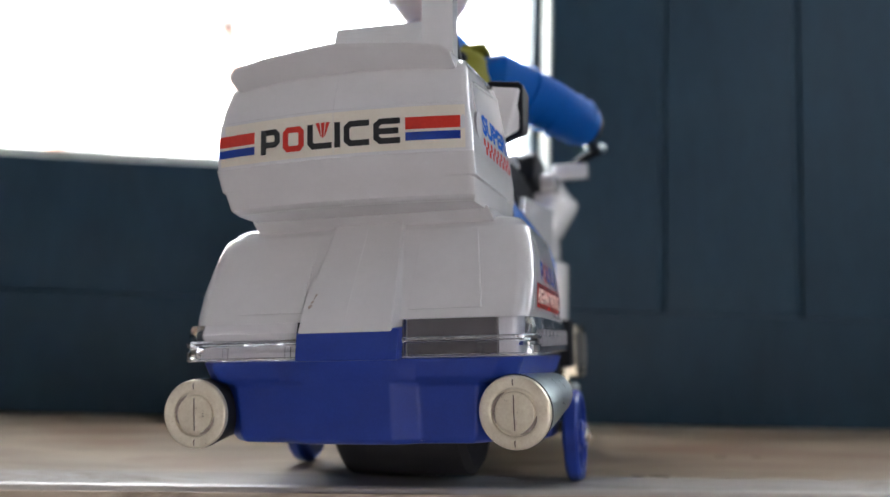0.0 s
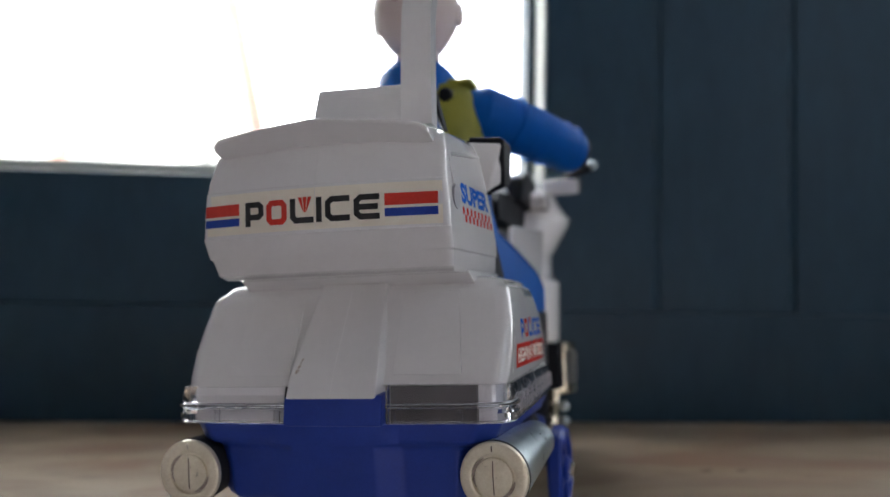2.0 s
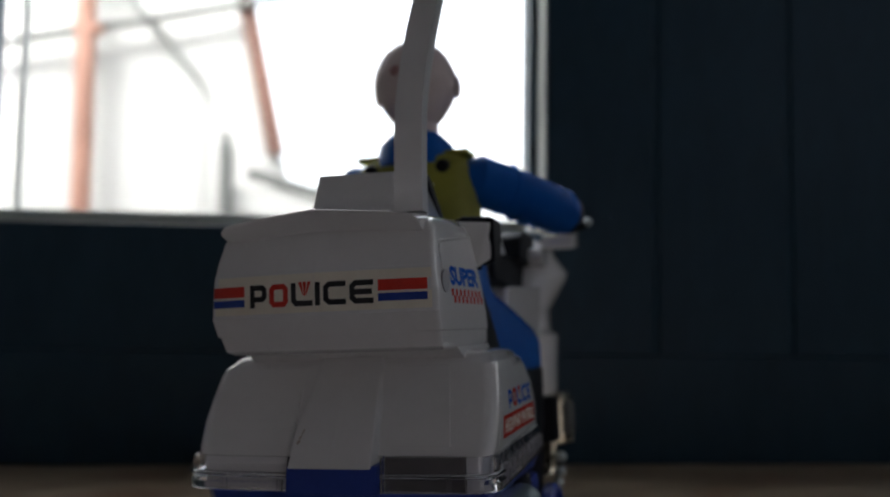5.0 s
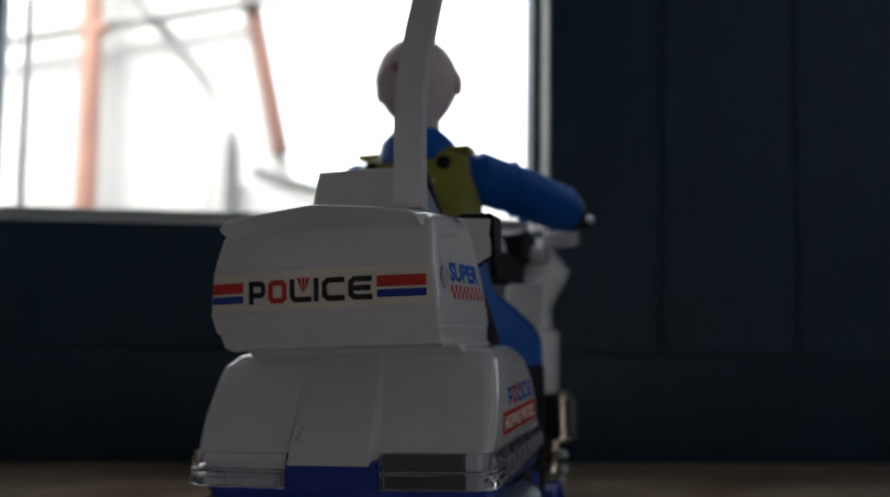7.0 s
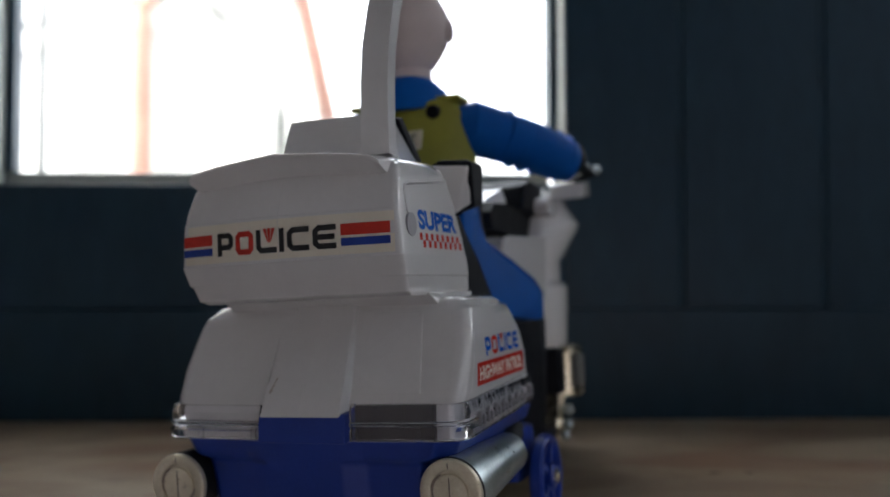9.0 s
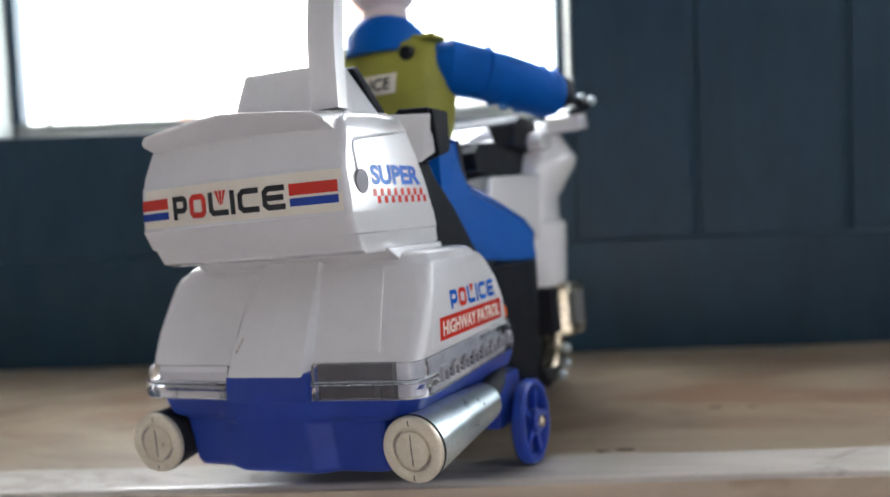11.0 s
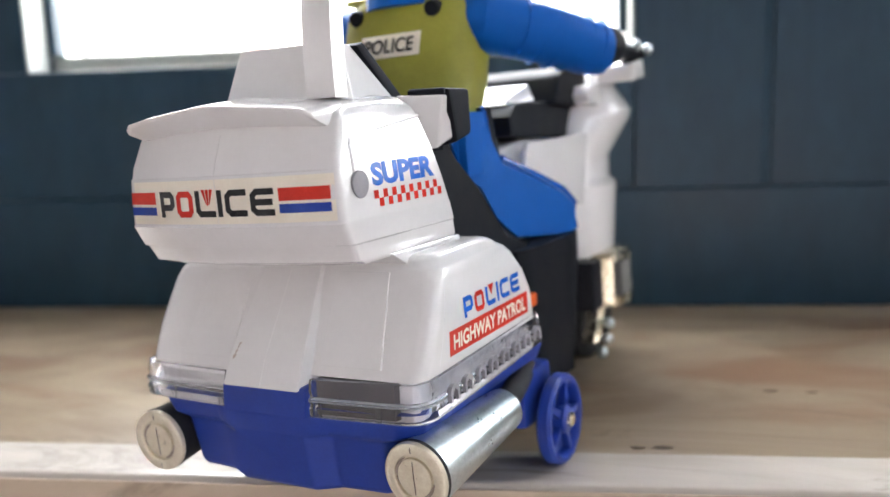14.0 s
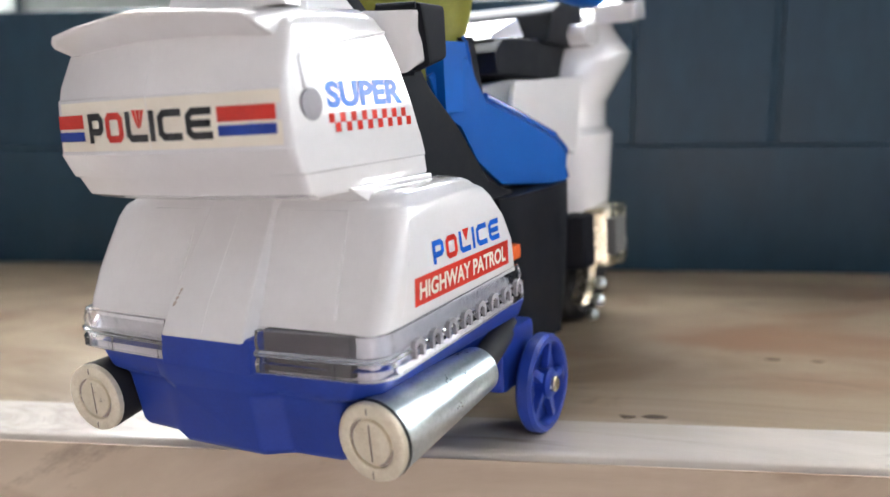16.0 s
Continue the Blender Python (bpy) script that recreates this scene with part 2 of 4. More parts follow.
# ---- mesh helpers ----
def part(name, bm, material, parent=None, label="", bevel=0.0, smooth=True, scale=C, segments=2):
    """Links a bmesh, in centimetres, as one mesh object under a thing or a part."""
    if bevel:
        bmesh.ops.remove_doubles(bm, verts=bm.verts, dist=1e-4)
        bm.normal_update()
        edges = [e for e in bm.edges if e.is_manifold and e.calc_face_angle(0) > radians(28)]
        bmesh.ops.bevel(bm, geom=edges, offset=bevel, segments=segments, profile=0.6, affect="EDGES", clamp_overlap=True)
    bmesh.ops.scale(bm, vec=(scale,) * 3, verts=bm.verts)
    bmesh.ops.recalc_face_normals(bm, faces=bm.faces)
    me = bpy.data.meshes.new(name)
    bm.to_mesh(me)
    bm.free()
    for p in me.polygons:
        p.use_smooth = smooth
    if smooth:
        me.set_sharp_from_angle(angle=radians(38))
    for m in (material if isinstance(material, (list, tuple)) else (material,)):
        me.materials.append(m)
    ob = new(name, me)
    if smooth and len(me.polygons) > 5:
        flat = ob.modifiers.new("even_normals", "WEIGHTED_NORMAL")   # flat faces stay flat, edges catch the light
        flat.keep_sharp, flat.weight = True, 60
    if parent:
        ob.parent = parent
    if label:
        tagged(ob, label)
    return ob


def loft(sections, bm=None, cap=True, closed=True, mat=0):
    """Skins rings of equally many points."""
    bm = bm or bmesh.new()
    rings = [[bm.verts.new(p) for p in s] for s in sections]
    k = len(rings[0])
    made = []
    for a, b in zip(rings, rings[1:]):
        for i in range(k if closed else k - 1):
            made.append(bm.faces.new((a[i], a[(i + 1) % k], b[(i + 1) % k], b[i])))
    if cap:
        made.append(bm.faces.new(rings[0][::-1]))
        made.append(bm.faces.new(rings[-1]))
    for f in made:
        f.material_index = mat
    return bm


def box(lo, hi, bm=None, mat=0):
    (x0, y0, z0), (x1, y1, z1) = lo, hi
    return loft([[(x0, y0, z), (x1, y0, z), (x1, y1, z), (x0, y1, z)] for z in (z0, z1)], bm, mat=mat)


def rod(points, radii, n=16, bm=None, mat=0, flat=1.0):
    """A round bar through points; flat squeezes its upright width."""
    pts = [Vector(p) for p in points]
    rings = []
    for i, p in enumerate(pts):
        d = (pts[min(i + 1, len(pts) - 1)] - pts[max(i - 1, 0)]).normalized()
        side = d.cross(Vector((0, 0, 1)))
        side = side.normalized() if side.length > 0.05 else Vector((1, 0, 0))
        up = side.cross(d)
        r = radii[i] if isinstance(radii, (list, tuple)) else radii
        rings.append([p + side * r * math.cos(2 * math.pi * k / n) + up * r * flat * math.sin(2 * math.pi * k / n) for k in range(n)])
    return loft(rings, bm, mat=mat)


def lathe(profile, m, n=32, bm=None, mat=0):
    """Turns (radius, height) pairs round z and lays the result by m."""
    rings = [[m @ Vector((r * math.cos(2 * math.pi * k / n), r * math.sin(2 * math.pi * k / n), h)) for k in range(n)] for r, h in profile]
    return loft(rings, bm, mat=mat)


def ball(centre, radii, bm=None, mat=0, n=20, rows=12, squeeze=None):
    prof = []
    for i in range(rows + 1):
        a = math.pi * (0.02 + 0.96 * i / rows)
        prof.append((math.sin(a), -math.cos(a)))
    rings = []
    for r, h in prof:
        k = squeeze(h) if squeeze else 1.0
        rings.append([(centre[0] + radii[0] * r * k * math.cos(2 * math.pi * j / n), centre[1] + radii[1] * r * k * math.sin(2 * math.pi * j / n), centre[2] + radii[2] * h) for j in range(n)])
    return loft(rings, bm, mat=mat)


def prism(outline, axis, lo, hi, bm=None, mat=0):
    """A flat outline pushed along an axis."""
    def at(p, v):
        return {"x": (v, p[0], p[1]), "y": (p[0], v, p[1]), "z": (p[0], p[1], v)}[axis]
    return loft([[at(p, v) for p in outline] for v in (lo, hi)], bm, mat=mat)


def lettering(name, text, material, parent, place, right, up, width, height, weight=0.0, thick=0.012):
    """Raised print of a word, width by height centimetres, its lower left corner at place."""
    cu = bpy.data.curves.new(name, "FONT")
    cu.body, cu.size, cu.offset, cu.extrude, cu.resolution_u = text, 1.0, weight, 0.0, 3
    ob = new(name, cu)
    me = bpy.data.meshes.new_from_object(ob.evaluated_get(bpy.context.evaluated_depsgraph_get()))
    bpy.data.objects.remove(ob)
    bpy.data.curves.remove(cu)
    xs, ys = [v.co.x for v in me.vertices], [v.co.y for v in me.vertices]
    right, up = Vector(right).normalized(), Vector(up).normalized()
    out = right.cross(up)
    bm = bmesh.new()
    bm.from_mesh(me)
    bpy.data.meshes.remove(me)
    for v in bm.verts:
        a, b = (v.co.x - min(xs)) / (max(xs) - min(xs)), (v.co.y - min(ys)) / (max(ys) - min(ys))
        v.co = Vector(place) + right * a * width + up * b * height + out * thick
    return part(name, bm, material, parent, smooth=False)


def patch(name, material, parent, place, right, up, corners, thick=0.006):
    """A thin printed shape in the plane of right and up."""
    right, up = Vector(right).normalized(), Vector(up).normalized()
    out = right.cross(up)
    bm = bmesh.new()
    bm.faces.new([bm.verts.new(Vector(place) + right * a + up * b + out * thick) for a, b in corners])
    return part(name, bm, material, parent, smooth=False)


def wrapped(ob, skin, lift=0.006):
    """Lays a print of the toy's side onto the curved skin that it sticks to."""
    tree_ = BVHTree.FromPolygons([v.co.copy() for v in skin.data.vertices], [tuple(p.vertices) for p in skin.data.polygons])
    for v in ob.data.vertices:
        sx = 1 if v.co.x > 0 else -1
        hit = tree_.ray_cast(Vector((sx * 0.08, v.co.y, v.co.z)), Vector((-sx, 0, 0)))
        if hit[0] is not None:
            v.co.x = hit[0].x + sx * lift * C
    return ob


def band(name, material, parent, y0, y1, z0, z1, sx, n=14):
    """A thin printed strip on one side, finely cut so that it can follow a curved skin."""
    bm = bmesh.new()
    rows = [[bm.verts.new((sx * 4.5, y0 + (y1 - y0) * k / n, z)) for k in range(n + 1)] for z in [z0 + (z1 - z0) * q / 3 for q in range(4)]]
    for a, b in zip(rows, rows[1:]):
        for k in range(n):
            bm.faces.new((a[k], a[k + 1], b[k + 1], b[k]))
    return part(name, bm, material, parent, smooth=False)


def empty(name, m, label, category, group="", kind=""):
    ob = new(name)
    ob.matrix_world = m
    return tagged(ob, label, category, group, kind)


def setting(name, bm, material, label, m=WALL, bevel=0.0, smooth=False, kind="structure", category=""):
    ob = part(name, bm, material, None, bevel=bevel, smooth=smooth)
    ob.matrix_world = m
    return tagged(ob, label, category, "", kind)


# ---- the sill, the window wall and the room ----
# wall frame: x along the wall, y into it, z up, in centimetres
WY = 22.4
SILL_L, SILL_R = -70.0, 82.0
setting("sill_front", prism([(3.2, -3.2), (5.3, -3.2), (5.3, 0.0), (3.5, 0.0), (3.32, -0.05), (3.22, -0.2)], "x", SILL_L, SILL_R), marble_front,
        "pale veined marble front strip of the window sill", bevel=0.04, smooth=True)
setting("sill_back", box((SILL_L, 5.32, -3.2), (SILL_R, WY + 0.5, -0.03)), marble_back, "beige veined stone window sill, stained and worn", bevel=0.03)
# rust stains, with the front face's dimmer, warmer light put into the brown tone
setting("sill_edge", box((SILL_L, 3.13, -3.2), (SILL_R, 3.195, -0.16)), marble_edge, "stained front edge of the window sill, browned for its warmer light", bevel=0.02)
setting("wall_below_sill", box((SILL_L, 6.0, -85), (SILL_R, WY + 8, -3.22)), plaster, "cream plaster wall below the sill")

U0, U1, Z0, Z1 = -19.3, 10.0, 11.8, 66.0      # opening in the wall
setting("wall_plinth", box((SILL_L, WY - 0.25, 0.0), (SILL_R, WY + 3.0, 5.55)), paint, "dark teal painted bottom rail of the wall", bevel=0.12, smooth=True)
setting("wall_under_window", box((U0 - 8.0, WY, 5.55), (U1, WY + 3.0, Z0)), paint, "dark teal painted wood under the window", bevel=0.08, smooth=True)
setting("wall_above_window", box((U0 - 8.0, WY, Z1), (U1, WY + 3.0, 190.0)), paint, "dark teal painted wood above the window")
setting("wall_left_post", box((U0 - 8.0, WY + 0.002, Z0 + 0.01), (U0, WY + 3.0, Z1 - 0.01)), paint, "dark teal painted post beside the window", bevel=0.08, smooth=True)


def board(width):
    h = width / 2
    return prism([(-h + 0.05, WY), (h - 0.34, WY), (h - 0.22, WY + 0.13), (h + 0.05, WY + 0.13), (h + 0.05, WY + 2.0), (-h + 0.05, WY + 2.0)], "z", 5.56, 190.0)


NEXT = 32.4                   # the left edge of the next window along the wall
FAR = NEXT + 24.0
LOW = 60.0                    # its top
setting("wall_under_next_window", box((NEXT, WY, 5.55), (FAR, WY + 3.0, Z0)), paint, "dark teal painted wood under the next window", bevel=0.08, smooth=True)
setting("wall_above_next_window", box((NEXT, WY, LOW), (FAR, WY + 3.0, 190.0)), paint, "dark teal painted wood above the next window")
panel_wall = empty("wall_panelling", WALL, "dark teal painted tongue and groove boards", "panelling", kind="structure")
edges = [U1, 16.03, 23.39, 30.75, NEXT]
edges2 = [FAR + 7.36 * k for k in range(3)]
for row in (edges, edges2):
    for u, v in zip(row, row[1:]):
        b = part("board", board(v - u), paint, panel_wall, bevel=0.05)
        b.location = ((u + v) / 2 * C, 0, 0)
u = U0 - 8.0
while u > SILL_L:
    b = part("board", board(7.36), paint, panel_wall, bevel=0.05)
    b.location = ((u - 3.68) * C, 0, 0)
    u -= 7.36


def casement(name, du, U1, Z1):
    """A casement window: outer lining, the casement with a step, then the pane."""
    window = empty(name, WALL @ Matrix.Translation((du * C, 0, 0)), "casement window with a dark teal painted wooden frame", "window", kind="structure")
    part("window_sill", box((U0 - 2.5, WY + 3.0, Z0 - 2.0), (U1, WY + 5.2, Z0 - 0.05)), paint, window, bevel=0.06)
    part("jamb", box((U0 - 4.5, WY + 3.0, Z0 - 2.0), (U0 - 2.5, WY + 5.2, Z1)), paint, window, bevel=0.06)
    part("jamb", box((U1 + 0.01, WY + 2.05, Z0 - 2.0), (U1 + 2.0, WY + 5.2, Z1)), paint, window, bevel=0.06)
    for piece, lo, hi, finish in (("casement_rail", (U0, 24.75, Z0 - 0.04), (U1 - 0.53, 27.0, 12.7), pale),
                                  ("casement_rail", (U0, 24.75, Z1 - 1.0), (U1 - 0.53, 27.0, Z1), pale),
                                  ("casement_stile", (U0, 24.3, 12.71), (U0 + 0.5, 25.3, Z1 - 1.01), paint),
                                  ("glazing_bar", (-17.68, 24.75, 12.71), (-17.52, 25.3, Z1 - 1.01), pale),
                                  ("casement_stile", (U1 - 0.52, 24.62, 12.71), (U1 - 0.02, 27.0, Z1 - 1.01), paint)):
        part(piece, box(lo, hi), finish, window, bevel=0.12)
    part("reveal_lining", box((U0, WY + 0.05, Z0 - 0.3), (U0 + 0.12, 24.28, Z1)), pale, window, bevel=0.04)
    part("reveal_lining", box((U1 - 0.12, WY + 0.05, Z0 - 0.3), (U1, 24.6, Z1)), pale, window, bevel=0.04)
    part("reveal_lining", box((U0 + 0.125, WY + 0.3, Z0 - 0.3), (U1 - 0.125, 24.6, Z0 + 0.06)), pale, window, bevel=0.05)
    pane = part("pane", box((U0 + 0.4, 26.3, 12.5), (U1 - 0.3, 26.6, Z1 - 0.8)), glass, window, "clear glass pane", smooth=False)
    pane.visible_shadow = False


casement("window_1", 0.0, U1, Z1)
casement("window_2", NEXT - U0, U0 + FAR - NEXT, LOW)

def blot(u, d, a, b, seed):
    random.seed(seed)
    ring = [(u + a * math.cos(k * 0.628) * random.uniform(0.6, 1.1), d + b * math.sin(k * 0.628) * random.uniform(0.6, 1.1)) for k in range(10)]
    return prism(ring, "z", -0.05, -0.022)


for u, d, a, b in ((8.62, 5.72, 0.24, 0.13), (9.3, 5.8, 0.34, 0.16), (13.4, 10.6, 0.3, 0.1), (14.7, 10.5, 0.22, 0.09)):
    setting("stain", blot(u, d, a, b, round(u * 10)), grime, "dark brown dirt stain on the sill")

# the rest of the room
setting("wall_left", box((SILL_L - 12, -260, -85), (SILL_L, WY + 8, 190)), plaster, "cream plaster side wall")
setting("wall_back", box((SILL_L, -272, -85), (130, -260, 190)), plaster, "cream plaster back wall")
# the opening is added, to go with the side fill lamp
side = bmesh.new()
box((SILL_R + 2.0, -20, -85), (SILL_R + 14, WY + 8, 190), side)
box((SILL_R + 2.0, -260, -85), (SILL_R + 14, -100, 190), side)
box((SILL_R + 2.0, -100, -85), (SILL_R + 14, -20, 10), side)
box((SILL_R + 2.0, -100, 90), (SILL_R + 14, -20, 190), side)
setting("wall_right", side, plaster, "cream plaster side wall with an added opening behind the fill lamp")
# unseen panel, added so that no skylight comes in here
setting("opening_cover", box((SILL_R + 8.0, -100, 10), (SILL_R + 9.0, -20, 90)), plaster, "unseen panel added to shut the side opening against the sky")
setting("floor", box((SILL_L - 12, -272, -95), (130, WY + 8, -85.01)), plaster, "pale floor of the room")
setting("ceiling", box((SILL_L - 12, -272, 190.01), (130, WY + 8, 200)), plaster, "cream plaster ceiling")

# ---- outside the window ----
# unseen walls, added to even out the skylight on the house opposite
for a, b in ((-900, SILL_L - 12.1), (SILL_R + 14.1, 900)):
    setting("sky_block_side", box((a, WY + 0.5, -120), (b, WY + 8, 260)), plaster, "unseen plastered wall beside the room, added to hold back skylight")
setting("sky_block_top", box((-900, WY + 0.5, 260.01), (900, WY + 8, 420)), plaster, "unseen plastered wall above the room, added to hold back skylight")
setting("ground", box((-6000, 60, -140), (6000, 9000, -120)), earth, "pale bare courtyard ground")
setting("backdrop_wall", prism([(-420, -120), (-40, -120), (-38, 66), (-45, 86), (-64, 172), (-84, 262), (-420, 262)], "y", 402, 440), facade,
        "pale grey rendered neighbouring house wall with a sloping edge", bevel=0)
roof_edge = setting("roof_edge", rod([(-45.5, 398, 86), (-64.5, 398, 172), (-86, 398, 268)], 4.4, 10), brown, "brown wooden sloping roof edge board", smooth=True)
post = empty("orange_post", WALL, "rusty orange post with brackets before the white house", "post")
part("shaft", rod([(-132, 385, -120), (-133.5, 385, 90), (-136, 385, 260)], 4.6, 14), rust, post)
part("bracket", box((-139, 381, 138), (-127, 389, 142)), rust, post, bevel=0.5)
bar = empty("cable_pipe", WALL, "grey steel pipe running across the house wall", "pipe")
part("tube", rod([(-230, 392, 121), (-167, 392, 136), (-31, 392, 165), (20, 392, 176)], 2.0, 10), conduit_grey, bar)
brace = empty("diagonal_brace", WALL, "thin grey diagonal conduit on the house wall", "conduit")
part("tube", rod([(-150, 398, 200), (-117, 398, 161), (-84, 398, 123), (-81, 398, 118), (-80.5, 398, 112), (-80, 398, -120)], [1.6, 1.6, 1.6, 1.2, 0.5, 0.5], 8), steel, brace)
setting("low_wall", box((-66, 378, -120), (30, 386, 66)), facade, "low pale grey garden wall")
setting("low_wall_coping", loft([[(-56, 376, z + 75), (30, 376, z + 52), (30, 388, z + 52), (-56, 388, z + 75)] for z in (-4, 0)]), conduit_grey, "grey coping on the garden wall")
stub = empty("chimney_pipe", WALL, "short grey steel vent pipe against the house", "pipe")
part("tube", rod([(-65, 372, -120), (-65, 372, 82), (-65.5, 372, 90)], [3.4, 3.4, 2.0], 12), conduit_grey, stub)

# ---- the toy motorcycle ----
LEAN = -3.0
TOY = Matrix.Translation((0.3 * C, 0, LIFT)) @ pose(0, 0, 0, 0, 0, 2.5) @ pose(0, 0, 0, 0, LEAN, 0)
toy = empty("toy_motorcycle", TOY, "white and blue plastic toy police motorcycle standing on the window sill", "toy motorcycle")


def plan(w, wf, yc, bow, yf, z, r=0.35):
    """A ring in plan: a bowed rear face with rounded corners, sides that run to the front."""
    pts = [(k * (w - r), yc - bow * (1 - k * k)) for k in (-1, -0.8, -0.6, -0.4, -0.2, 0, 0.2, 0.4, 0.6, 0.8, 1)]
    for k in range(1, 5):
        a = math.pi / 2 * k / 4
        pts.append((w - r + r * math.sin(a), yc + r - r * math.cos(a)))
    pts += [(w + (wf - w) * 0.5, (yc + yf) / 2), (wf, yf - 0.3), (wf - 0.3, yf), (0, yf), (-wf + 0.3, yf), (-wf, yf - 0.3), (-w - (wf - w) * 0.5, (yc + yf) / 2)]
    for k in range(0, 4):
        a = math.pi / 2 * k / 4
        pts.append((-w + r - r * math.cos(a), yc + r - r * math.sin(a)))
    return [(x, y, z) for x, y in pts]


# blue lower tub
def tub(z, w, y, ym, mid=1.12):
    return [(x - 0.09, yy, zz) for x, yy, zz in [(-w, 6.6, z), (-w, y + 0.45, z), (-w + 0.45, y, z), (-mid - 0.55, y - 0.06, z), (-mid + 0.1, ym, z), (mid - 0.1, ym, z), (mid + 0.42, y - 0.06, z), (w - 0.45, y, z), (w, y + 0.45, z), (w, 6.6, z)]]


chassis = part("chassis", loft([tub(1.28, 3.08, 0.44, 0.06), tub(1.42, 3.18, 0.38, -0.02), tub(2.55, 3.26, 0.22, -0.16), tub(2.66, 3.6, 0.1, -0.22), tub(3.1, 3.78, 0.02, -0.32)]), blue, toy, "deep blue plastic tub", bevel=0.12)
part("centre_block", loft([[(-1.2, -0.34, 3.06), (1.14, -0.34, 3.06), (1.14, 1.5, 3.06), (-1.2, 1.5, 3.06)], [(-1.18, -0.30, 3.70), (1.16, -0.26, 3.74), (1.16, 1.5, 3.92), (-1.18, 1.5, 3.92)]]), blue, chassis, bevel=0.06)

# white lower shell with its raised centre panel
SHELL = [(3.90, 3.84, 0.14, 0.04, 6.15, 3.93), (3.94, 3.87, 0.22, 0.04, 6.12, 4.1), (3.97, 3.88, 0.52, 0.04, 6.02, 4.7), (3.93, 3.84, 0.86, 0.04, 5.72, 5.3), (3.85, 3.76, 1.12, 0.04, 5.3, 5.8),
         (3.80, 3.72, 1.26, 0.04, 5.02, 6.01, 0.4), (3.74, 3.66, 1.31, 0.04, 4.92, 6.07, 0.4), (3.66, 3.6, 1.38, 0.04, 4.82, 6.12, 0.42), (3.61, 3.55, 1.43, 0.04, 4.74, 6.2, 0.45), (3.54, 3.48, 1.5, 0.04, 4.6, 6.27, 0.45), (3.36, 3.3, 1.66, 0.03, 4.3, 6.33, 0.45), (2.7, 2.6, 2.0, 0.0, 3.8, 6.37, 0.4)]
MID = -0.08                   # the middle of the lower parts
shell = part("pannier_shell", loft([[(x + MID, y, z) for x, y, z in plan(*row)] for row in SHELL]), white, toy, "glossy white plastic rear shell", bevel=0)
part("centre_panel", loft([[(-1.14, -0.33, 3.66), (1.0, -0.33, 3.66), (1.1, 0.3, 3.72), (-1.24, 0.3, 3.72)],
                           [(-1.12, -0.02, 4.3), (0.99, -0.02, 4.3), (1.12, 0.5, 4.3), (-1.26, 0.5, 4.3)],
                           [(-0.94, 0.78, 5.5), (0.86, 0.78, 5.5), (1.0, 1.2, 5.5), (-1.08, 1.2, 5.5)],
                           [(-0.86, 1.26, 6.25), (0.8, 1.26, 6.25), (0.93, 1.8, 6.25), (-0.98, 1.8, 6.25)]]), white, shell, bevel=0.05)
part("mould_seam", rod([(-0.07, -0.328, 3.68), (-0.06, -0.022, 4.3), (-0.04, 0.778, 5.5), (-0.03, 1.2, 6.15)], 0.007, 6), white, shell)
for sx in (-1, 1):
    part("side_panel", loft([[(sx * 1.25, y0, z), (sx * x1, y0, z), (sx * x1, y0 + 0.4, z), (sx * 1.2, y0 + 0.4, z)] for x1, y0, z in ((2.85, 0.165, 4.14), (2.78, 0.455, 4.7), (2.7, 0.795, 5.3), (2.6, 1.21, 6.0))]), white, shell, bevel=0.02)
for sx_, sz_, ra, rb in ((-0.96, 4.26, 0.04, 0.05), (-0.93, 4.36, 0.028, 0.04), (-0.87, 4.52, 0.014, 0.035), (-0.9, 4.45, 0.01, 0.02)):      # a smear with two specks above it
    part("smudge", loft([[(sx_ + ra * math.cos(a) * (1 + 0.35 * math.sin(3 * a)) + 0.4 * rb * math.sin(a), -0.33 + 0.485 * (sz_ - 3.66) - 0.001 + 0.485 * rb * math.sin(a) - dy, sz_ + rb * math.sin(a)) for a in [k * math.pi / 7 for k in range(14)]] for dy in (-0.03, 0.006)]), dirt, shell, "brown dirt smudge", smooth=False)


# clear lamp strips that wrap the corners
def strip_path(sx):
    pts = [(1.3 if sx > 0 else 1.05, -0.16), (2.3, -0.1), (3.42, -0.02)]
    for k in range(1, 6):
        a = math.pi / 2 * k / 5
        pts.append((3.47 + 0.52 * math.sin(a), 0.5 - 0.52 * math.cos(a)))
    pts += [(3.98, 2.3), (3.94, 4.2), (3.88, 6.05)]
    return [(sx * x + MID - (0.06 if sx < 0 else 0.0), y) for x, y in pts]


def strip(sx, zs):
    """A hollow wrapped band: rings along the path, each a thin upright outline."""
    path = [Vector(p) for p in strip_path(sx)]
    rings = []
    for i, p in enumerate(path):
        d = (path[min(i + 1, len(path) - 1)] - path[max(i - 1, 0)]).normalized()
        n2 = Vector((d.y, -d.x)) * sx
        ring = []
        for z, o in zs:
            q = p + n2 * o
            ring.append((q.x, q.y, z + (0.0 if i < 8 else 0.04 * (i - 7))))
        rings.append(ring)
    return loft(rings)


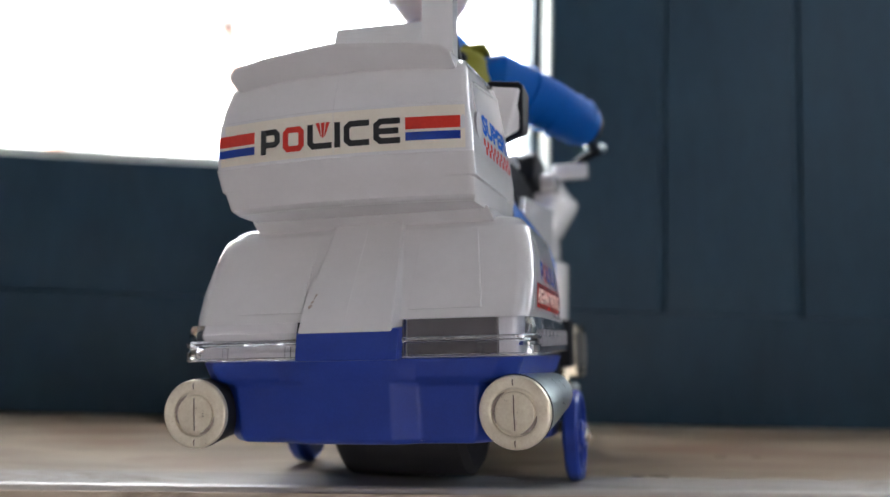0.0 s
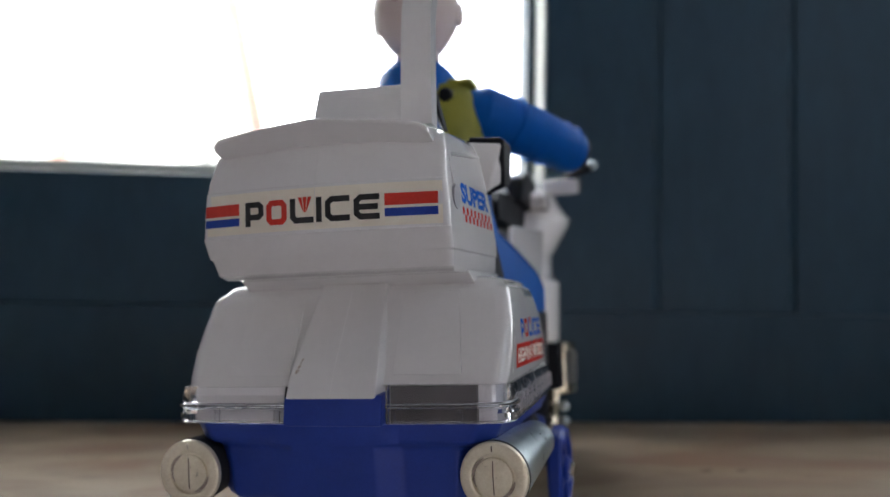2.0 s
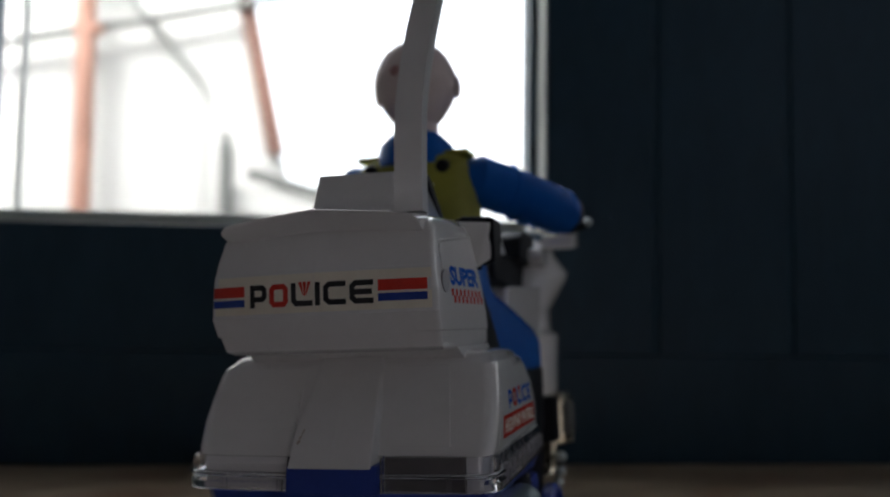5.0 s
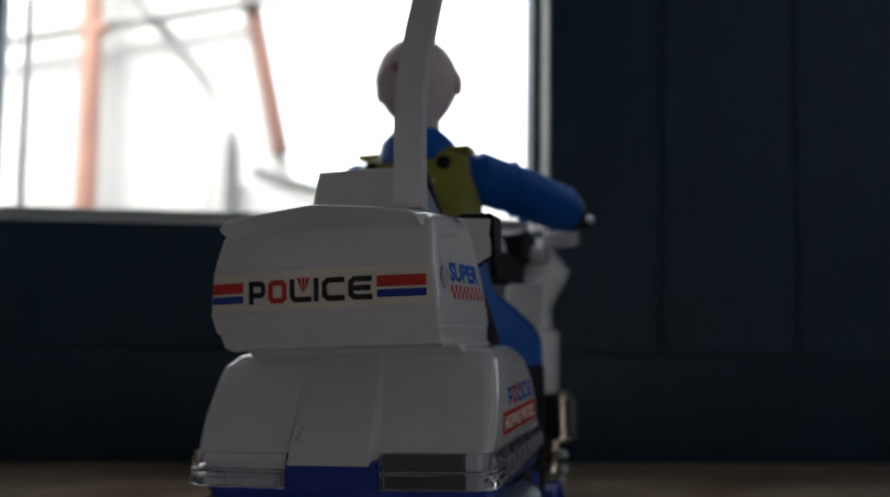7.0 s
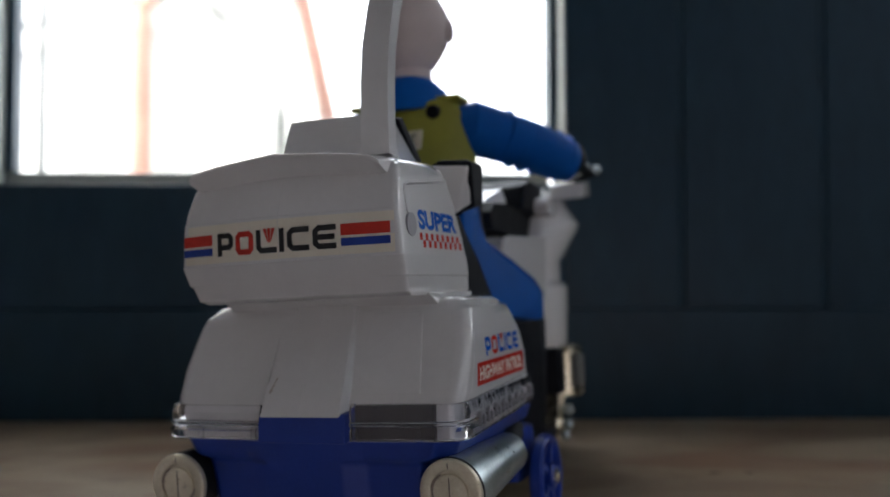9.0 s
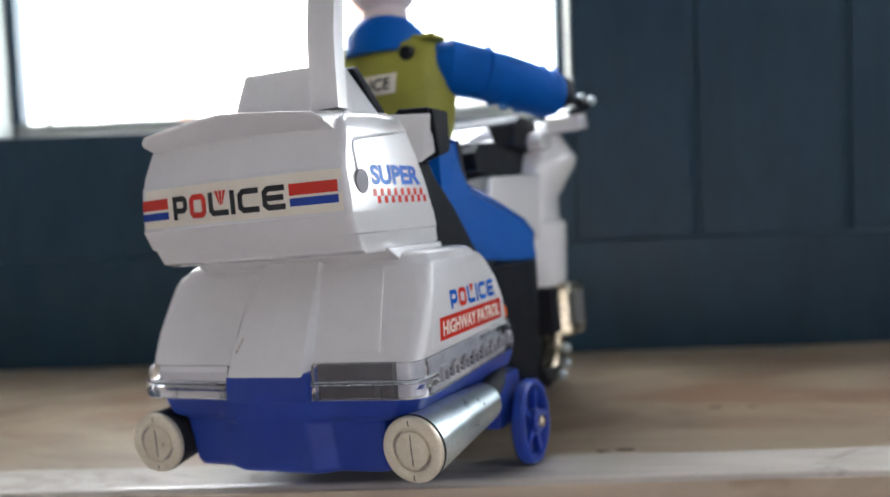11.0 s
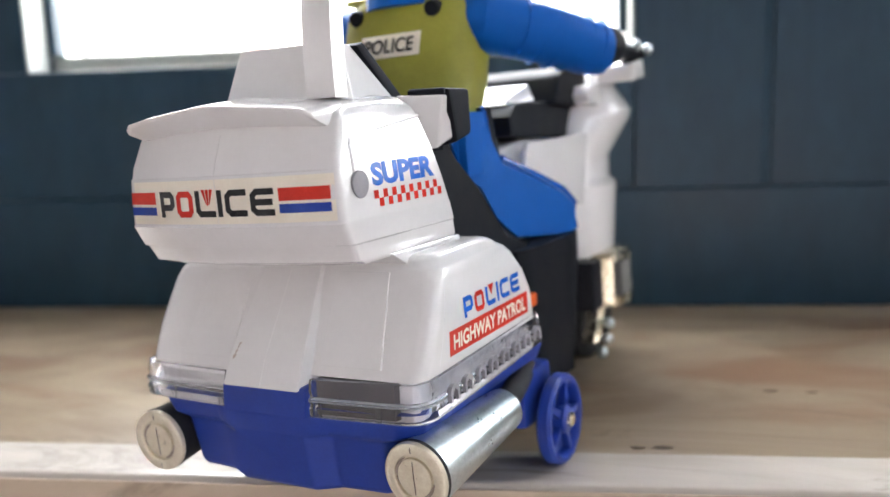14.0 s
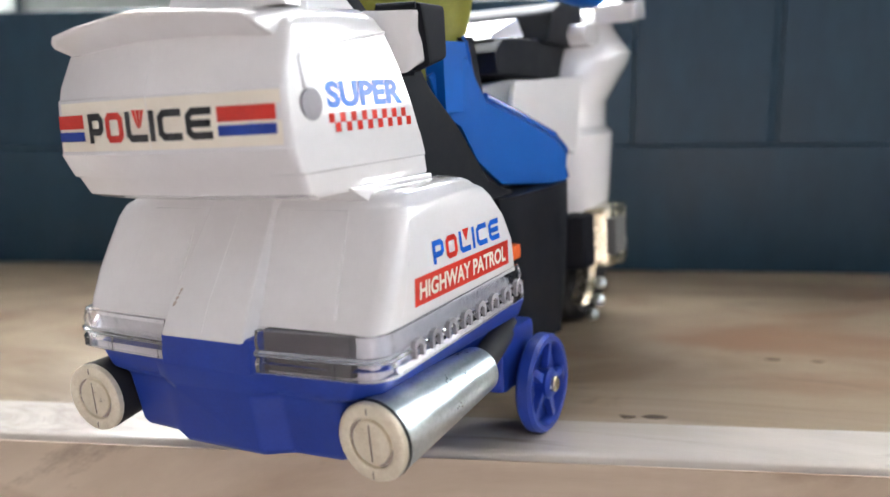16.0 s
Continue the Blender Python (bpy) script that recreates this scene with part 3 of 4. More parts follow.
for sx in (-1, 1):
    # left lens and liner are paler, in place of window light shining through
    lens = lens_clear if sx > 0 else lens_lit
    lamp_strip = part("tail_lamp", strip(sx, [(3.12, 0.06), (3.22, 0.10), (3.32, 0.10), (3.40, 0.03), (3.46, 0.10), (3.52, 0.11), (3.56, 0.03), (3.70, 0.06), (3.84, 0.02), (3.92, 0.0), (3.92, -0.12), (3.72, -0.1), (3.54, -0.13), (3.48, -0.08), (3.40, -0.14), (3.12, -0.1)]), lens, toy, "clear plastic wrap-round lamp strip")
    lamp_strip.visible_shadow = False
    if sx > 0:
        part("reflector", strip(sx, [(3.12, -0.34), (3.92, -0.34), (3.92, -0.42), (3.12, -0.42)]), silver, lamp_strip, "silvery inner lamp liner")
        part("bulb_panel", loft([[(1.26, 0.06, z), (3.2, 0.12, z), (3.2, 0.3, z), (1.26, 0.3, z)] for z in (3.16, 3.9)]), taupe, lamp_strip, "smoky grey panel behind the lens")
    else:
        part("reflector", strip(sx, [(3.12, -0.3), (3.3, -0.26), (3.5, -0.36), (3.7, -0.26), (3.92, -0.32), (3.92, -0.44), (3.12, -0.44)]), white, lamp_strip, "inner lamp liner, white in place of light shining through")
    part("inner_ledge", strip(sx, [(3.38, -0.05), (3.405, -0.05), (3.405, -0.3), (3.38, -0.3)]), silver, lamp_strip)
    part("rim", strip(sx, [(3.10, 0.05), (3.14, 0.10), (3.17, 0.09), (3.15, 0.03)]), lens, lamp_strip).visible_shadow = False
    for x in (1.32, 2.86):
        part("lens_post", box((min(sx * x, sx * (x + 0.14)) + MID, -0.02, 3.13), (max(sx * x, sx * (x + 0.14)) + MID, 0.03, 3.37)), lens, lamp_strip, bevel=0.02)
    for k in range(8):
        y = 0.95 + k * 0.66
        x = 3.92 - (y - 0.6) * 0.022
        arch = [(0.0, 0.0), (0.0, 0.22), (0.06, 0.33), (0.19, 0.37), (0.32, 0.33), (0.38, 0.22), (0.38, 0.0), (0.29, 0.0), (0.29, 0.2), (0.19, 0.27), (0.09, 0.2), (0.09, 0.0)]
        part("lens_dimple", loft([[(sx * (x + o), y + a, 3.30 + 0.012 * k + b) for a, b in arch] for o in (0.0, 0.125)]), grey, lamp_strip)

# exhausts
for sx in (-1, 1):
    a, b = Vector((sx * 3.62 - 0.1, 0.03 + 0.1 * sx, 1.95)), Vector((sx * 3.82 - 0.06, 3.8, 2.16))
    m = Matrix.Translation(a) @ (b - a).to_track_quat("Z", "Y").to_matrix().to_4x4()
    # left pipe is black instead of chrome, to put in its shade
    pipe = part("exhaust", lathe([(0.60, 0.10), (0.74, 0.10), (0.765, 0.14), (0.74, 0.6), (0.52, 3.7), (0.4, 3.84)], m, 40), chrome if sx > 0 else rubber, toy, "chromed plastic exhaust pipe" if sx > 0 else "exhaust pipe coloured black for the shade it lies in")
    part("inner_tube", rod([b, b + Vector((-sx * 0.7, 3.0, 0.1))], 0.3, 14), rubber, pipe)
    part("gap_ring", lathe([(0.60, 0.05), (0.775, 0.05), (0.778, 0.13), (0.60, 0.13)], m, 48), rubber, pipe, "dark gap behind the cap")
    part("end_cap", lathe([(0.02, -0.075), (0.38, -0.08), (0.42, -0.06), (0.43, 0.0), (0.485, 0.0), (0.50, -0.06), (0.54, -0.09), (0.68, -0.10), (0.75, -0.06), (0.77, 0.0), (0.765, 0.06), (0.72, 0.08)], m, 48), cream, pipe, "cream plastic exhaust cap with a ring")
    for a0, a1, r0 in ((-0.5, 1.1, 0.46), (3.3, 4.5, 0.46), (-0.2, 0.5, 0.40)):
        part("dirt_arc", rod([m @ Vector((r0 * math.cos(a0 + (a1 - a0) * k / 8), r0 * math.sin(a0 + (a1 - a0) * k / 8), -0.024)) for k in range(9)], [0.006 + 0.036 * math.sin(math.pi * k / 8) for k in range(9)], 6), dirt, pipe, "brown dirt in the cap's groove")
    for z0, y0, y1 in ((-0.078, -0.36, 0.36), (-0.097, 0.56, 0.69), (-0.097, -0.69, -0.56)):
        part("mould_seam", rod([m @ Vector((0, y0, z0)), m @ Vector((0.008, (y0 + y1) / 2, z0)), m @ Vector((0, y1, z0))], 0.011, 6), brown, pipe)

# wheels: two small spoked ones, and the black drive wheel in the middle
INV = TOY.inverted()
for wx, wy, sx in ((-4.15, 6.6, -1), (3.93, 6.95, 1)):
    c = INV @ Vector((wx * C, wy * C, 1.24 * C)) / C
    m = Matrix.Translation(c) @ pose(0, 0, 0, 0, 90 * sx, 0)
    wheel = part("side_wheel", lathe([(0.96, -0.2), (1.16, -0.22), (1.24, -0.14), (1.23, 0.1), (1.16, 0.18), (1.04, 0.18), (0.98, 0.1), (0.96, -0.1)], m, 36), blue, toy, "blue plastic spoked side wheel")
    part("hub", lathe([(0.02, -0.35), (0.36, -0.35), (0.38, 0.2), (0.3, 0.26), (0.02, 0.26)], m, 20), blue, wheel)
    for k in range(5):
        t = m @ pose(0, 0, 0, 0, 0, 72 * k + 20)
        part("spoke", loft([[t @ Vector(p) for p in ((0.25, -0.12, -0.06), (1.0, -0.08, -0.06), (1.0, 0.08, -0.06), (0.25, 0.12, -0.06))], [t @ Vector(p) for p in ((0.25, -0.12, 0.14), (1.0, -0.08, 0.12), (1.0, 0.08, 0.12), (0.25, 0.12, 0.14))]]), blue, wheel, bevel=0.02)
    part("web", lathe([(0.3, -0.18), (1.02, -0.18), (1.02, -0.12), (0.3, -0.12)], m, 28), blue, wheel)
    part("axle_end", lathe([(0.02, 0.2), (0.2, 0.2), (0.2, 0.34), (0.14, 0.38), (0.02, 0.38)], m, 14), gilt, wheel, "dull metal axle end")
c = INV @ Vector((-0.35 * C, 5.6 * C, 2.15 * C)) / C
m = Matrix.Translation(c) @ pose(0, 0, 0, 0, 90, 0)
drive = part("drive_wheel", lathe([(1.2, -1.75), (1.9, -1.8), (2.1, -1.65), (2.14, 0), (2.1, 1.65), (1.9, 1.8), (1.2, 1.75)], m, 40), rubber, toy, "black rubber drive wheel")
part("axle", rod([(-3.6, 7.0, 1.3), (3.7, 7.0, 1.1)], 0.16, 10), steel, toy)
part("axle_arm", box((-3.3, 5.6, 0.9), (3.5, 7.5, 2.4)), blue, toy, bevel=0.2)


# white top case
def case(z, w, y, yf, r=0.14):
    return [(px, py, pz + max(0.0, z - 9.0) * 0.2 * max(0.0, py) / 2.6) for px, py, pz in plan(w, w + 0.11, y, 0.3, yf, z, r)]


top_case = part("top_case", loft([case(6.40, 2.78, 0.0, 3.82), case(6.5, 2.86, -0.24, 3.84), case(6.84, 2.9, -0.42, 3.72), case(6.88, 2.94, -0.50, 3.7), case(7.32, 2.96, -0.72, 3.52),
                                  case(7.36, 2.95, -0.70, 3.5), case(7.8, 2.935, -0.70, 3.34), case(8.0, 2.92, -0.70, 3.27), case(8.36, 2.882, -0.70, 3.14), case(8.40, 2.878, -0.66, 3.12), case(8.62, 2.855, -0.62, 3.05), case(9.2, 2.79, -0.36, 2.72), case(9.45, 2.72, -0.2, 2.5), case(9.62, 2.5, 0.1, 2.3, 0.3), case(9.7, 2.1, 0.4, 2.0, 0.3)]), white, toy, "glossy white plastic top case")
part("case_neck", loft([[(-2.95, 1.5, 6.1), (2.95, 1.5, 6.1), (3.04, 3.7, 6.1), (-3.04, 3.7, 6.1)], [(-2.9, 0.9, 6.46), (2.9, 0.9, 6.46), (3.0, 3.7, 6.46), (-3.0, 3.7, 6.46)]]), white, top_case, bevel=0.05)


# spoiler over the case: peaked in the middle, its ends turned down
def lip(x):
    k = abs(x) / 2.56
    top = 9.80 - 0.22 * k - (0.0 if k < 0.9 else 0.14 * (k - 0.9) / 0.1)
    y = -1.14 + 0.18 * k * k + (0.0 if k < 0.9 else 0.1 * (k - 0.9) / 0.1)
    return [(x, y, top), (x, 0.55, top + 0.16), (x, 0.6, top + 0.02), (x, -0.15, 9.3), (x, -0.42, 9.2), (x, y + 0.07, top - 0.1)]


part("spoiler", loft([lip(x) for x in (-2.56, -2.5, -2.36, -1.6, -0.8, 0, 0.8, 1.6, 2.36, 2.5, 2.56)]), white, top_case, bevel=0.035)
part("mould_seam", rod([(0.0, -1.005, 7.4), (0.0, -1.005, 8.36), (0.0, -0.925, 8.62), (0.0, -0.665, 9.2)], 0.006, 6), white, top_case)

# rear sticker of the case: a strip of paper with stripes and a word in rounded square letters
RIGHT, UP = (1, 0, 0), (0, 0, 1)
Y = -0.722
ZB = 7.36


def on_rear(ob, lift):
    """Lays a print of the rear onto the bowed rear of the case."""
    tree_ = BVHTree.FromPolygons([v.co.copy() for v in top_case.data.vertices], [tuple(p.vertices) for p in top_case.data.polygons])
    for v in ob.data.vertices:
        x = v.co.x / C
        v.co.x += 0.10 * (1 - (x / 2.9) ** 2) * C
        hit = tree_.ray_cast(Vector((v.co.x, -0.05, v.co.z)), Vector((0, 1, 0)))
        v.co.y = (hit[0].y if hit[0] is not None else Y * C) - lift * C
    return ob


def rear_strip(name, material, x0, x1, z0, z1, lift, n=12):
    bm = bmesh.new()
    rows = [[bm.verts.new((x0 + (x1 - x0) * k / n, Y, z)) for k in range(n + 1)] for z in (z0, z1)]
    for k in range(n):
        bm.faces.new((rows[0][k], rows[0][k + 1], rows[1][k + 1], rows[1][k]))
    return on_rear(part(name, bm, material, top_case, smooth=False), lift)


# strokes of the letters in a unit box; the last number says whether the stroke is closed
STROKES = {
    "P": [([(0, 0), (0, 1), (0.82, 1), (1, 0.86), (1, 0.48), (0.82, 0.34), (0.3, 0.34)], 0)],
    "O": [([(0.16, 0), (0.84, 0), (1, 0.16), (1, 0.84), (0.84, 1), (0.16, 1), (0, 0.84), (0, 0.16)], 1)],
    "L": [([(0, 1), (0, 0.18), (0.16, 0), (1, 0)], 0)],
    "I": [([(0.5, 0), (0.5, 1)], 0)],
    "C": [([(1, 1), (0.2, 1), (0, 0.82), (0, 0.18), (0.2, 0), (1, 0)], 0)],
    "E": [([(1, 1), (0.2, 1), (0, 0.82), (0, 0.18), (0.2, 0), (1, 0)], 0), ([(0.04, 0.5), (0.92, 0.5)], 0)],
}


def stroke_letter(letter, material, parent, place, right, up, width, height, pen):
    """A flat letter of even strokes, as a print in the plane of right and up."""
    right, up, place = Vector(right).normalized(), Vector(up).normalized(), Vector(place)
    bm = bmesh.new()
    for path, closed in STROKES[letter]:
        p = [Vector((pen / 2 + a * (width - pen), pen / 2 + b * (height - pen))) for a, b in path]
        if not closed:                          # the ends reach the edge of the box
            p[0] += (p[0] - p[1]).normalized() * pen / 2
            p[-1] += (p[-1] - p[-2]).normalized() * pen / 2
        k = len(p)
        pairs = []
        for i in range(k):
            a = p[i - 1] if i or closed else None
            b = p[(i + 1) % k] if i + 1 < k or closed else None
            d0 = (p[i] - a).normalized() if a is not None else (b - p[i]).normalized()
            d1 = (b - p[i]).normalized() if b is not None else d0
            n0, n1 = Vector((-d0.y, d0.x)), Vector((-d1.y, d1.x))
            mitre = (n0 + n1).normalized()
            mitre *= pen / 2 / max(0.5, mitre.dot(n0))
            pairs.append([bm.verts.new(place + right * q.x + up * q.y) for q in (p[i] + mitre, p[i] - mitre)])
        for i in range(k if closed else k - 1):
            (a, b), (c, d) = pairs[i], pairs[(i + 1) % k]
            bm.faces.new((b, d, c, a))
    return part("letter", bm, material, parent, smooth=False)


rear_strip("sticker", sticker, -2.82, 2.80, ZB + 0.03, ZB + 0.95, 0.004, 24)
for x0, x1 in ((-2.86, -1.96), (1.50, 2.70)):
    rear_strip("red_stripe", red, x0, x1, ZB + 0.46, ZB + 0.72, 0.012)
    rear_strip("blue_stripe", navy, x0, x1, ZB + 0.22, ZB + 0.40, 0.012)
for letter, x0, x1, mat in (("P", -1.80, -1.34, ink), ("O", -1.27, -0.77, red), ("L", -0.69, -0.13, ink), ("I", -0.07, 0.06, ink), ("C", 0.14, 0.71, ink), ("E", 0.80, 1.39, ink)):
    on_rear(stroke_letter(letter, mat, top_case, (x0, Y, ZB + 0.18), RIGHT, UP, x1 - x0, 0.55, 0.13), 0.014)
for a, b in ((0.0, 0.09), (0.12, 0.21), (0.24, 0.33)):      # a hatched triangle over the word
    lo = [0.165 + (q - 0.165) * 0.35 for q in (a, b)]
    on_rear(patch("red_triangle", red, top_case, (-0.5, Y, ZB), RIGHT, UP, [(lo[0], 0.40 + 1.1 * abs(lo[0] - 0.165)), (lo[1], 0.40 + 1.1 * abs(lo[1] - 0.165)), (b, 0.75), (a, 0.75)], 0.0), 0.016)

# side stickers, on both sides of the case
for sx in (-1, 1):
    r = (0, sx, 0)
    def sp(y, z, sx=sx):
        return (sx * (2.935 - 0.035 * (z - 7.4)), y if sx > 0 else 3.3 - y + 0.0, z)
    wrapped(lettering("letter", "SUPER", azure, top_case, sp(0.36, 7.93), r, UP, 2.34, 0.48, 0.05, 0.0), top_case, 0.008)
    for k in range(8):
        wrapped(patch("check", red, top_case, sp(0.36 + 0.32 * k, 7.66), r, UP, [(0, 0.02), (0.16, 0.02), (0.16, 0.19), (0, 0.19)], 0.0), top_case, 0.008)
        wrapped(patch("check", red, top_case, sp(0.52 + 0.32 * k, 7.49), r, UP, [(0, 0.02), (0.16, 0.02), (0.16, 0.19), (0, 0.19)], 0.0), top_case, 0.008)
    m = Matrix.Translation((sx * 2.965, -0.06, 8.02)) @ pose(0, 0, 0, 0, 90 * sx, 0)
    part("screw_hole", lathe([(0.02, 0.004), (0.25, 0.006), (0.275, 0.0), (0.275, -0.08)], m, 28), grey, top_case, "grey round screw recess")
    # raised outline of the side field
    part("side_rib", rod([(sx * 2.895, -0.16, 8.28), (sx * 2.835, -0.17, 8.80), (sx * 2.82, -0.10, 8.93), (sx * 2.825, 0.05, 8.99), (sx * 2.856, 1.2, 9.14), (sx * 2.874, 2.42, 9.28)], 0.045, 8), white, top_case)
    part("side_line", rod([(sx * 2.94, -0.4, 7.33), (sx * 2.9, 3.2, 7.33)], 0.018, 6), white, top_case)
    # lamp box at the case's front corner: white face in a black frame
    guard = part("side_lamp", loft([[(sx * 2.3, 3.0, 8.5), (sx * 2.95, 3.1, 8.5), (sx * 3.26, 3.2, 8.74), (sx * 3.24, 3.6, 8.74), (sx * 2.3, 3.6, 8.5)], [(sx * 2.3, 2.5, 9.76), (sx * 3.36, 2.8, 9.7), (sx * 3.38, 3.1, 9.7), (sx * 3.3, 3.6, 9.7), (sx * 2.3, 3.6, 9.76)]]), white, toy, "white lamp box in a black frame", bevel=0.06)
    part("frame", loft([[(sx * 2.3, 3.28, 8.42), (sx * 3.36, 3.32, 8.62), (sx * 3.38, 4.0, 8.8), (sx * 2.3, 4.3, 8.5)], [(sx * 2.3, 2.95, 9.88), (sx * 3.46, 2.88, 9.84), (sx * 3.46, 3.86, 9.82), (sx * 2.3, 4.2, 9.86)]]), black, guard, bevel=0.1)
    part("frame_top", rod([(sx * 2.62, 2.62, 9.8), (sx * 3.38, 2.84, 9.78)], 0.07, 8), black, guard)
    part("frame_foot", rod([(sx * 2.6, 3.06, 8.5), (sx * 2.98, 3.28, 8.52)], 0.06, 8), black, guard)

# pannier stickers
for sx in (-1, 1):
    r = (0, 1.0 * sx, 0)
    def pp(y, z, sx=sx):
        yy = y if sx > 0 else 7.2 - y
        return (sx * (3.985 - 0.02 * yy - 0.09 * max(0, z - 4.7)), yy, z)
    u2 = (-0.08 * sx, 0, 1)
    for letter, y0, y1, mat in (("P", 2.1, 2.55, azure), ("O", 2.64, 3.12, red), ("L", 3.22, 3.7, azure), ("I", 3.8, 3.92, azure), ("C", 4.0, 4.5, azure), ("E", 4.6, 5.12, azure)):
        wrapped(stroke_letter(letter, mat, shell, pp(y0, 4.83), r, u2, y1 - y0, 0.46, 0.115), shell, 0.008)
    wrapped(patch("red_triangle", red, shell, pp(3.38, 4.83), r, u2, [(0.14, 0.22), (0.3, 0.48), (0.0, 0.48)], 0.0), shell, 0.01)
    wrapped(band("red_bar", red, shell, 1.33, 5.52, 4.17, 4.72, sx), shell, 0.006)
    wrapped(lettering("letter", "HIGHWAY PATROL", sticker, shell, pp(1.5, 4.27), r, u2, 3.85, 0.35, 0.03, 0.0), shell, 0.014)
    for y0, y1, z0, z1 in ((0.86, 0.885, 4.1, 4.5), (0.99, 1.015, 4.5, 4.9), (1.13, 1.155, 4.9, 5.3), (1.28, 1.305, 5.3, 5.7)):
        line = band("panel_line", silver, shell, y0, y1, z0, z1, sx, 2)
        for v in line.data.vertices:
            v.co.y += (v.co.z / C - z0) * 0.0034
        wrapped(line, shell, 0.006)
    part("amber_lamp", box((min(sx * 3.0, sx * 3.36), 6.5, 3.95), (max(sx * 3.0, sx * 3.36), 7.2, 4.32)), amber, toy, "small orange reflector", bevel=0.08)
    part("side_cheek", loft([[(sx * x, y, z) for x, y, z in ((3.3, 5.2, 3.9), (3.3, 6.5, 3.9), (3.25, 6.1, 5.0), (3.1, 5.2, 5.9))], [(sx * x, y, z) for x, y, z in ((2.5, 5.2, 3.9), (2.5, 6.6, 3.9), (2.5, 6.2, 5.0), (2.5, 5.2, 5.9))]]), white, shell, bevel=0.1)

# block and curved bar on the case
block = part("rear_block", loft([[(-0.62, 0.16, 9.7), (1.6, 0.16, 9.7), (2.3, 0.9, 9.7), (2.1, 2.8, 9.7), (-0.8, 2.8, 9.7)], [(-0.74, 0.98, 11.0), (1.4, 0.98, 10.96), (1.95, 1.1, 10.9), (1.9, 1.5, 10.9), (-0.74, 1.5, 11.0)]]), white, toy, "white plastic block on the top case", bevel=0.08)
bar_pts = [(2.0, 0.62, 9.75), (2.0, 0.64, 10.6), (2.0, 0.70, 11.4), (1.96, 0.95, 12.4), (1.96, 1.32, 13.4), (2.0, 1.85, 14.6), (2.03, 2.65, 16.0), (2.02, 3.7, 17.4), (2.0, 5.0, 18.6)]


def bar_ring(p, i):
    d = Vector(bar_pts[min(i + 1, len(bar_pts) - 1)]) - Vector(bar_pts[max(i - 1, 0)])
    d.normalize()
    nrm = Vector((1, 0, 0)).cross(d)
    q = Vector(p)
    h, k = 0.36, 0.42
    return [q - Vector((h, 0, 0)) - nrm * 0, q - Vector((h - 0.06, 0, 0)) + nrm * k * 0.0 - nrm * 0.06, q + Vector((h - 0.06, 0, 0)) - nrm * 0.06, q + Vector((h, 0, 0)), q + Vector((h, 0, 0)) + nrm * k, q - Vector((h, 0, 0)) + nrm * k]


part("curved_bar", loft([bar_ring(p, i) for i, p in enumerate(bar_pts)]), white, toy, "white plastic bar curving up and forward", bevel=0.0)

# seat, tank, fairing and front
seat = part("seat", loft([[(x, y, z) for y, z in ((3.4, 6.2), (3.2, 8.4), (3.3, 9.4), (3.75, 9.2), (4.6, 8.2), (5.7, 7.35), (7.2, 5.9), (9.0, 5.3), (8.6, 4.9), (6.2, 5.0))] for x in (-2.6, -2.3, 2.3, 2.6)]), black, toy, "black plastic seat with a backrest", bevel=0.12)
part("backrest", loft([[(x, y, z) for y, z in ((2.9, 9.6), (1.5, 10.86), (1.8, 10.95), (3.3, 9.7))] for x in (-0.6, -0.5, 1.9, 2.06)]), black, seat, bevel=0.08)
part("engine_cover", loft([[(x, y, z) for y, z in ((6.6, 1.3), (6.4, 5.6), (12.6, 5.4), (13.2, 3.8), (12.4, 1.9), (9.5, 1.3))] for x in (-2.3, 2.3)]), black, toy, bevel=0.3)
part("tank", loft([[(x * k, y, z) for x, y, z in ((-2.1, yy, 5.4), (-2.2, yy, 7.4), (-1.5, yy, 8.3 + dz), (1.5, yy, 8.3 + dz), (2.2, yy, 7.4), (2.1, yy, 5.4))] for yy, k, dz in ((8.0, 0.8, -0.6), (9.0, 1.0, -0.1), (12.0, 1.0, 0.2), (14.0, 1.0, 0.2))]), white, toy, "white plastic tank cover", bevel=0.15)
part("dashboard", loft([[(x, y, z) for y, z in ((9.4, 8.5), (9.3, 9.1), (9.8, 9.45), (12.4, 9.5), (13.2, 10.0), (15.0, 10.3), (15.2, 9.0), (14.4, 8.2))] for x in (-1.9, -1.5, 1.5, 1.9)]), black, toy, "black plastic dashboard", bevel=0.12)
part("dash_hood", loft([[(x, y, z) for y, z in ((12.2, 9.4), (12.6, 10.3), (13.4, 10.6), (15.2, 10.5), (15.2, 9.2))] for x in (-2.2, -1.8, 1.8, 2.2)]), black, toy, bevel=0.15)
part("gauge_plate", loft([[(-0.2, 9.7, 9.46), (1.6, 9.7, 9.46), (1.9, 11.2, 9.52), (0.1, 11.2, 9.52)], [(-0.1, 9.9, 9.6), (1.5, 9.9, 9.6), (1.8, 11.0, 10.05), (0.2, 11.0, 10.05)]]), white, toy, "glossy white plate on the dashboard", bevel=0.05)


def cowl(z, w, y0, y1):
    return [(w * math.copysign(abs(math.cos(a)) ** 0.5, math.cos(a)), (y0 + y1) / 2 + (y1 - y0) / 2 * math.sin(a), z) for a in [2 * math.pi * k / 28 for k in range(28)]]


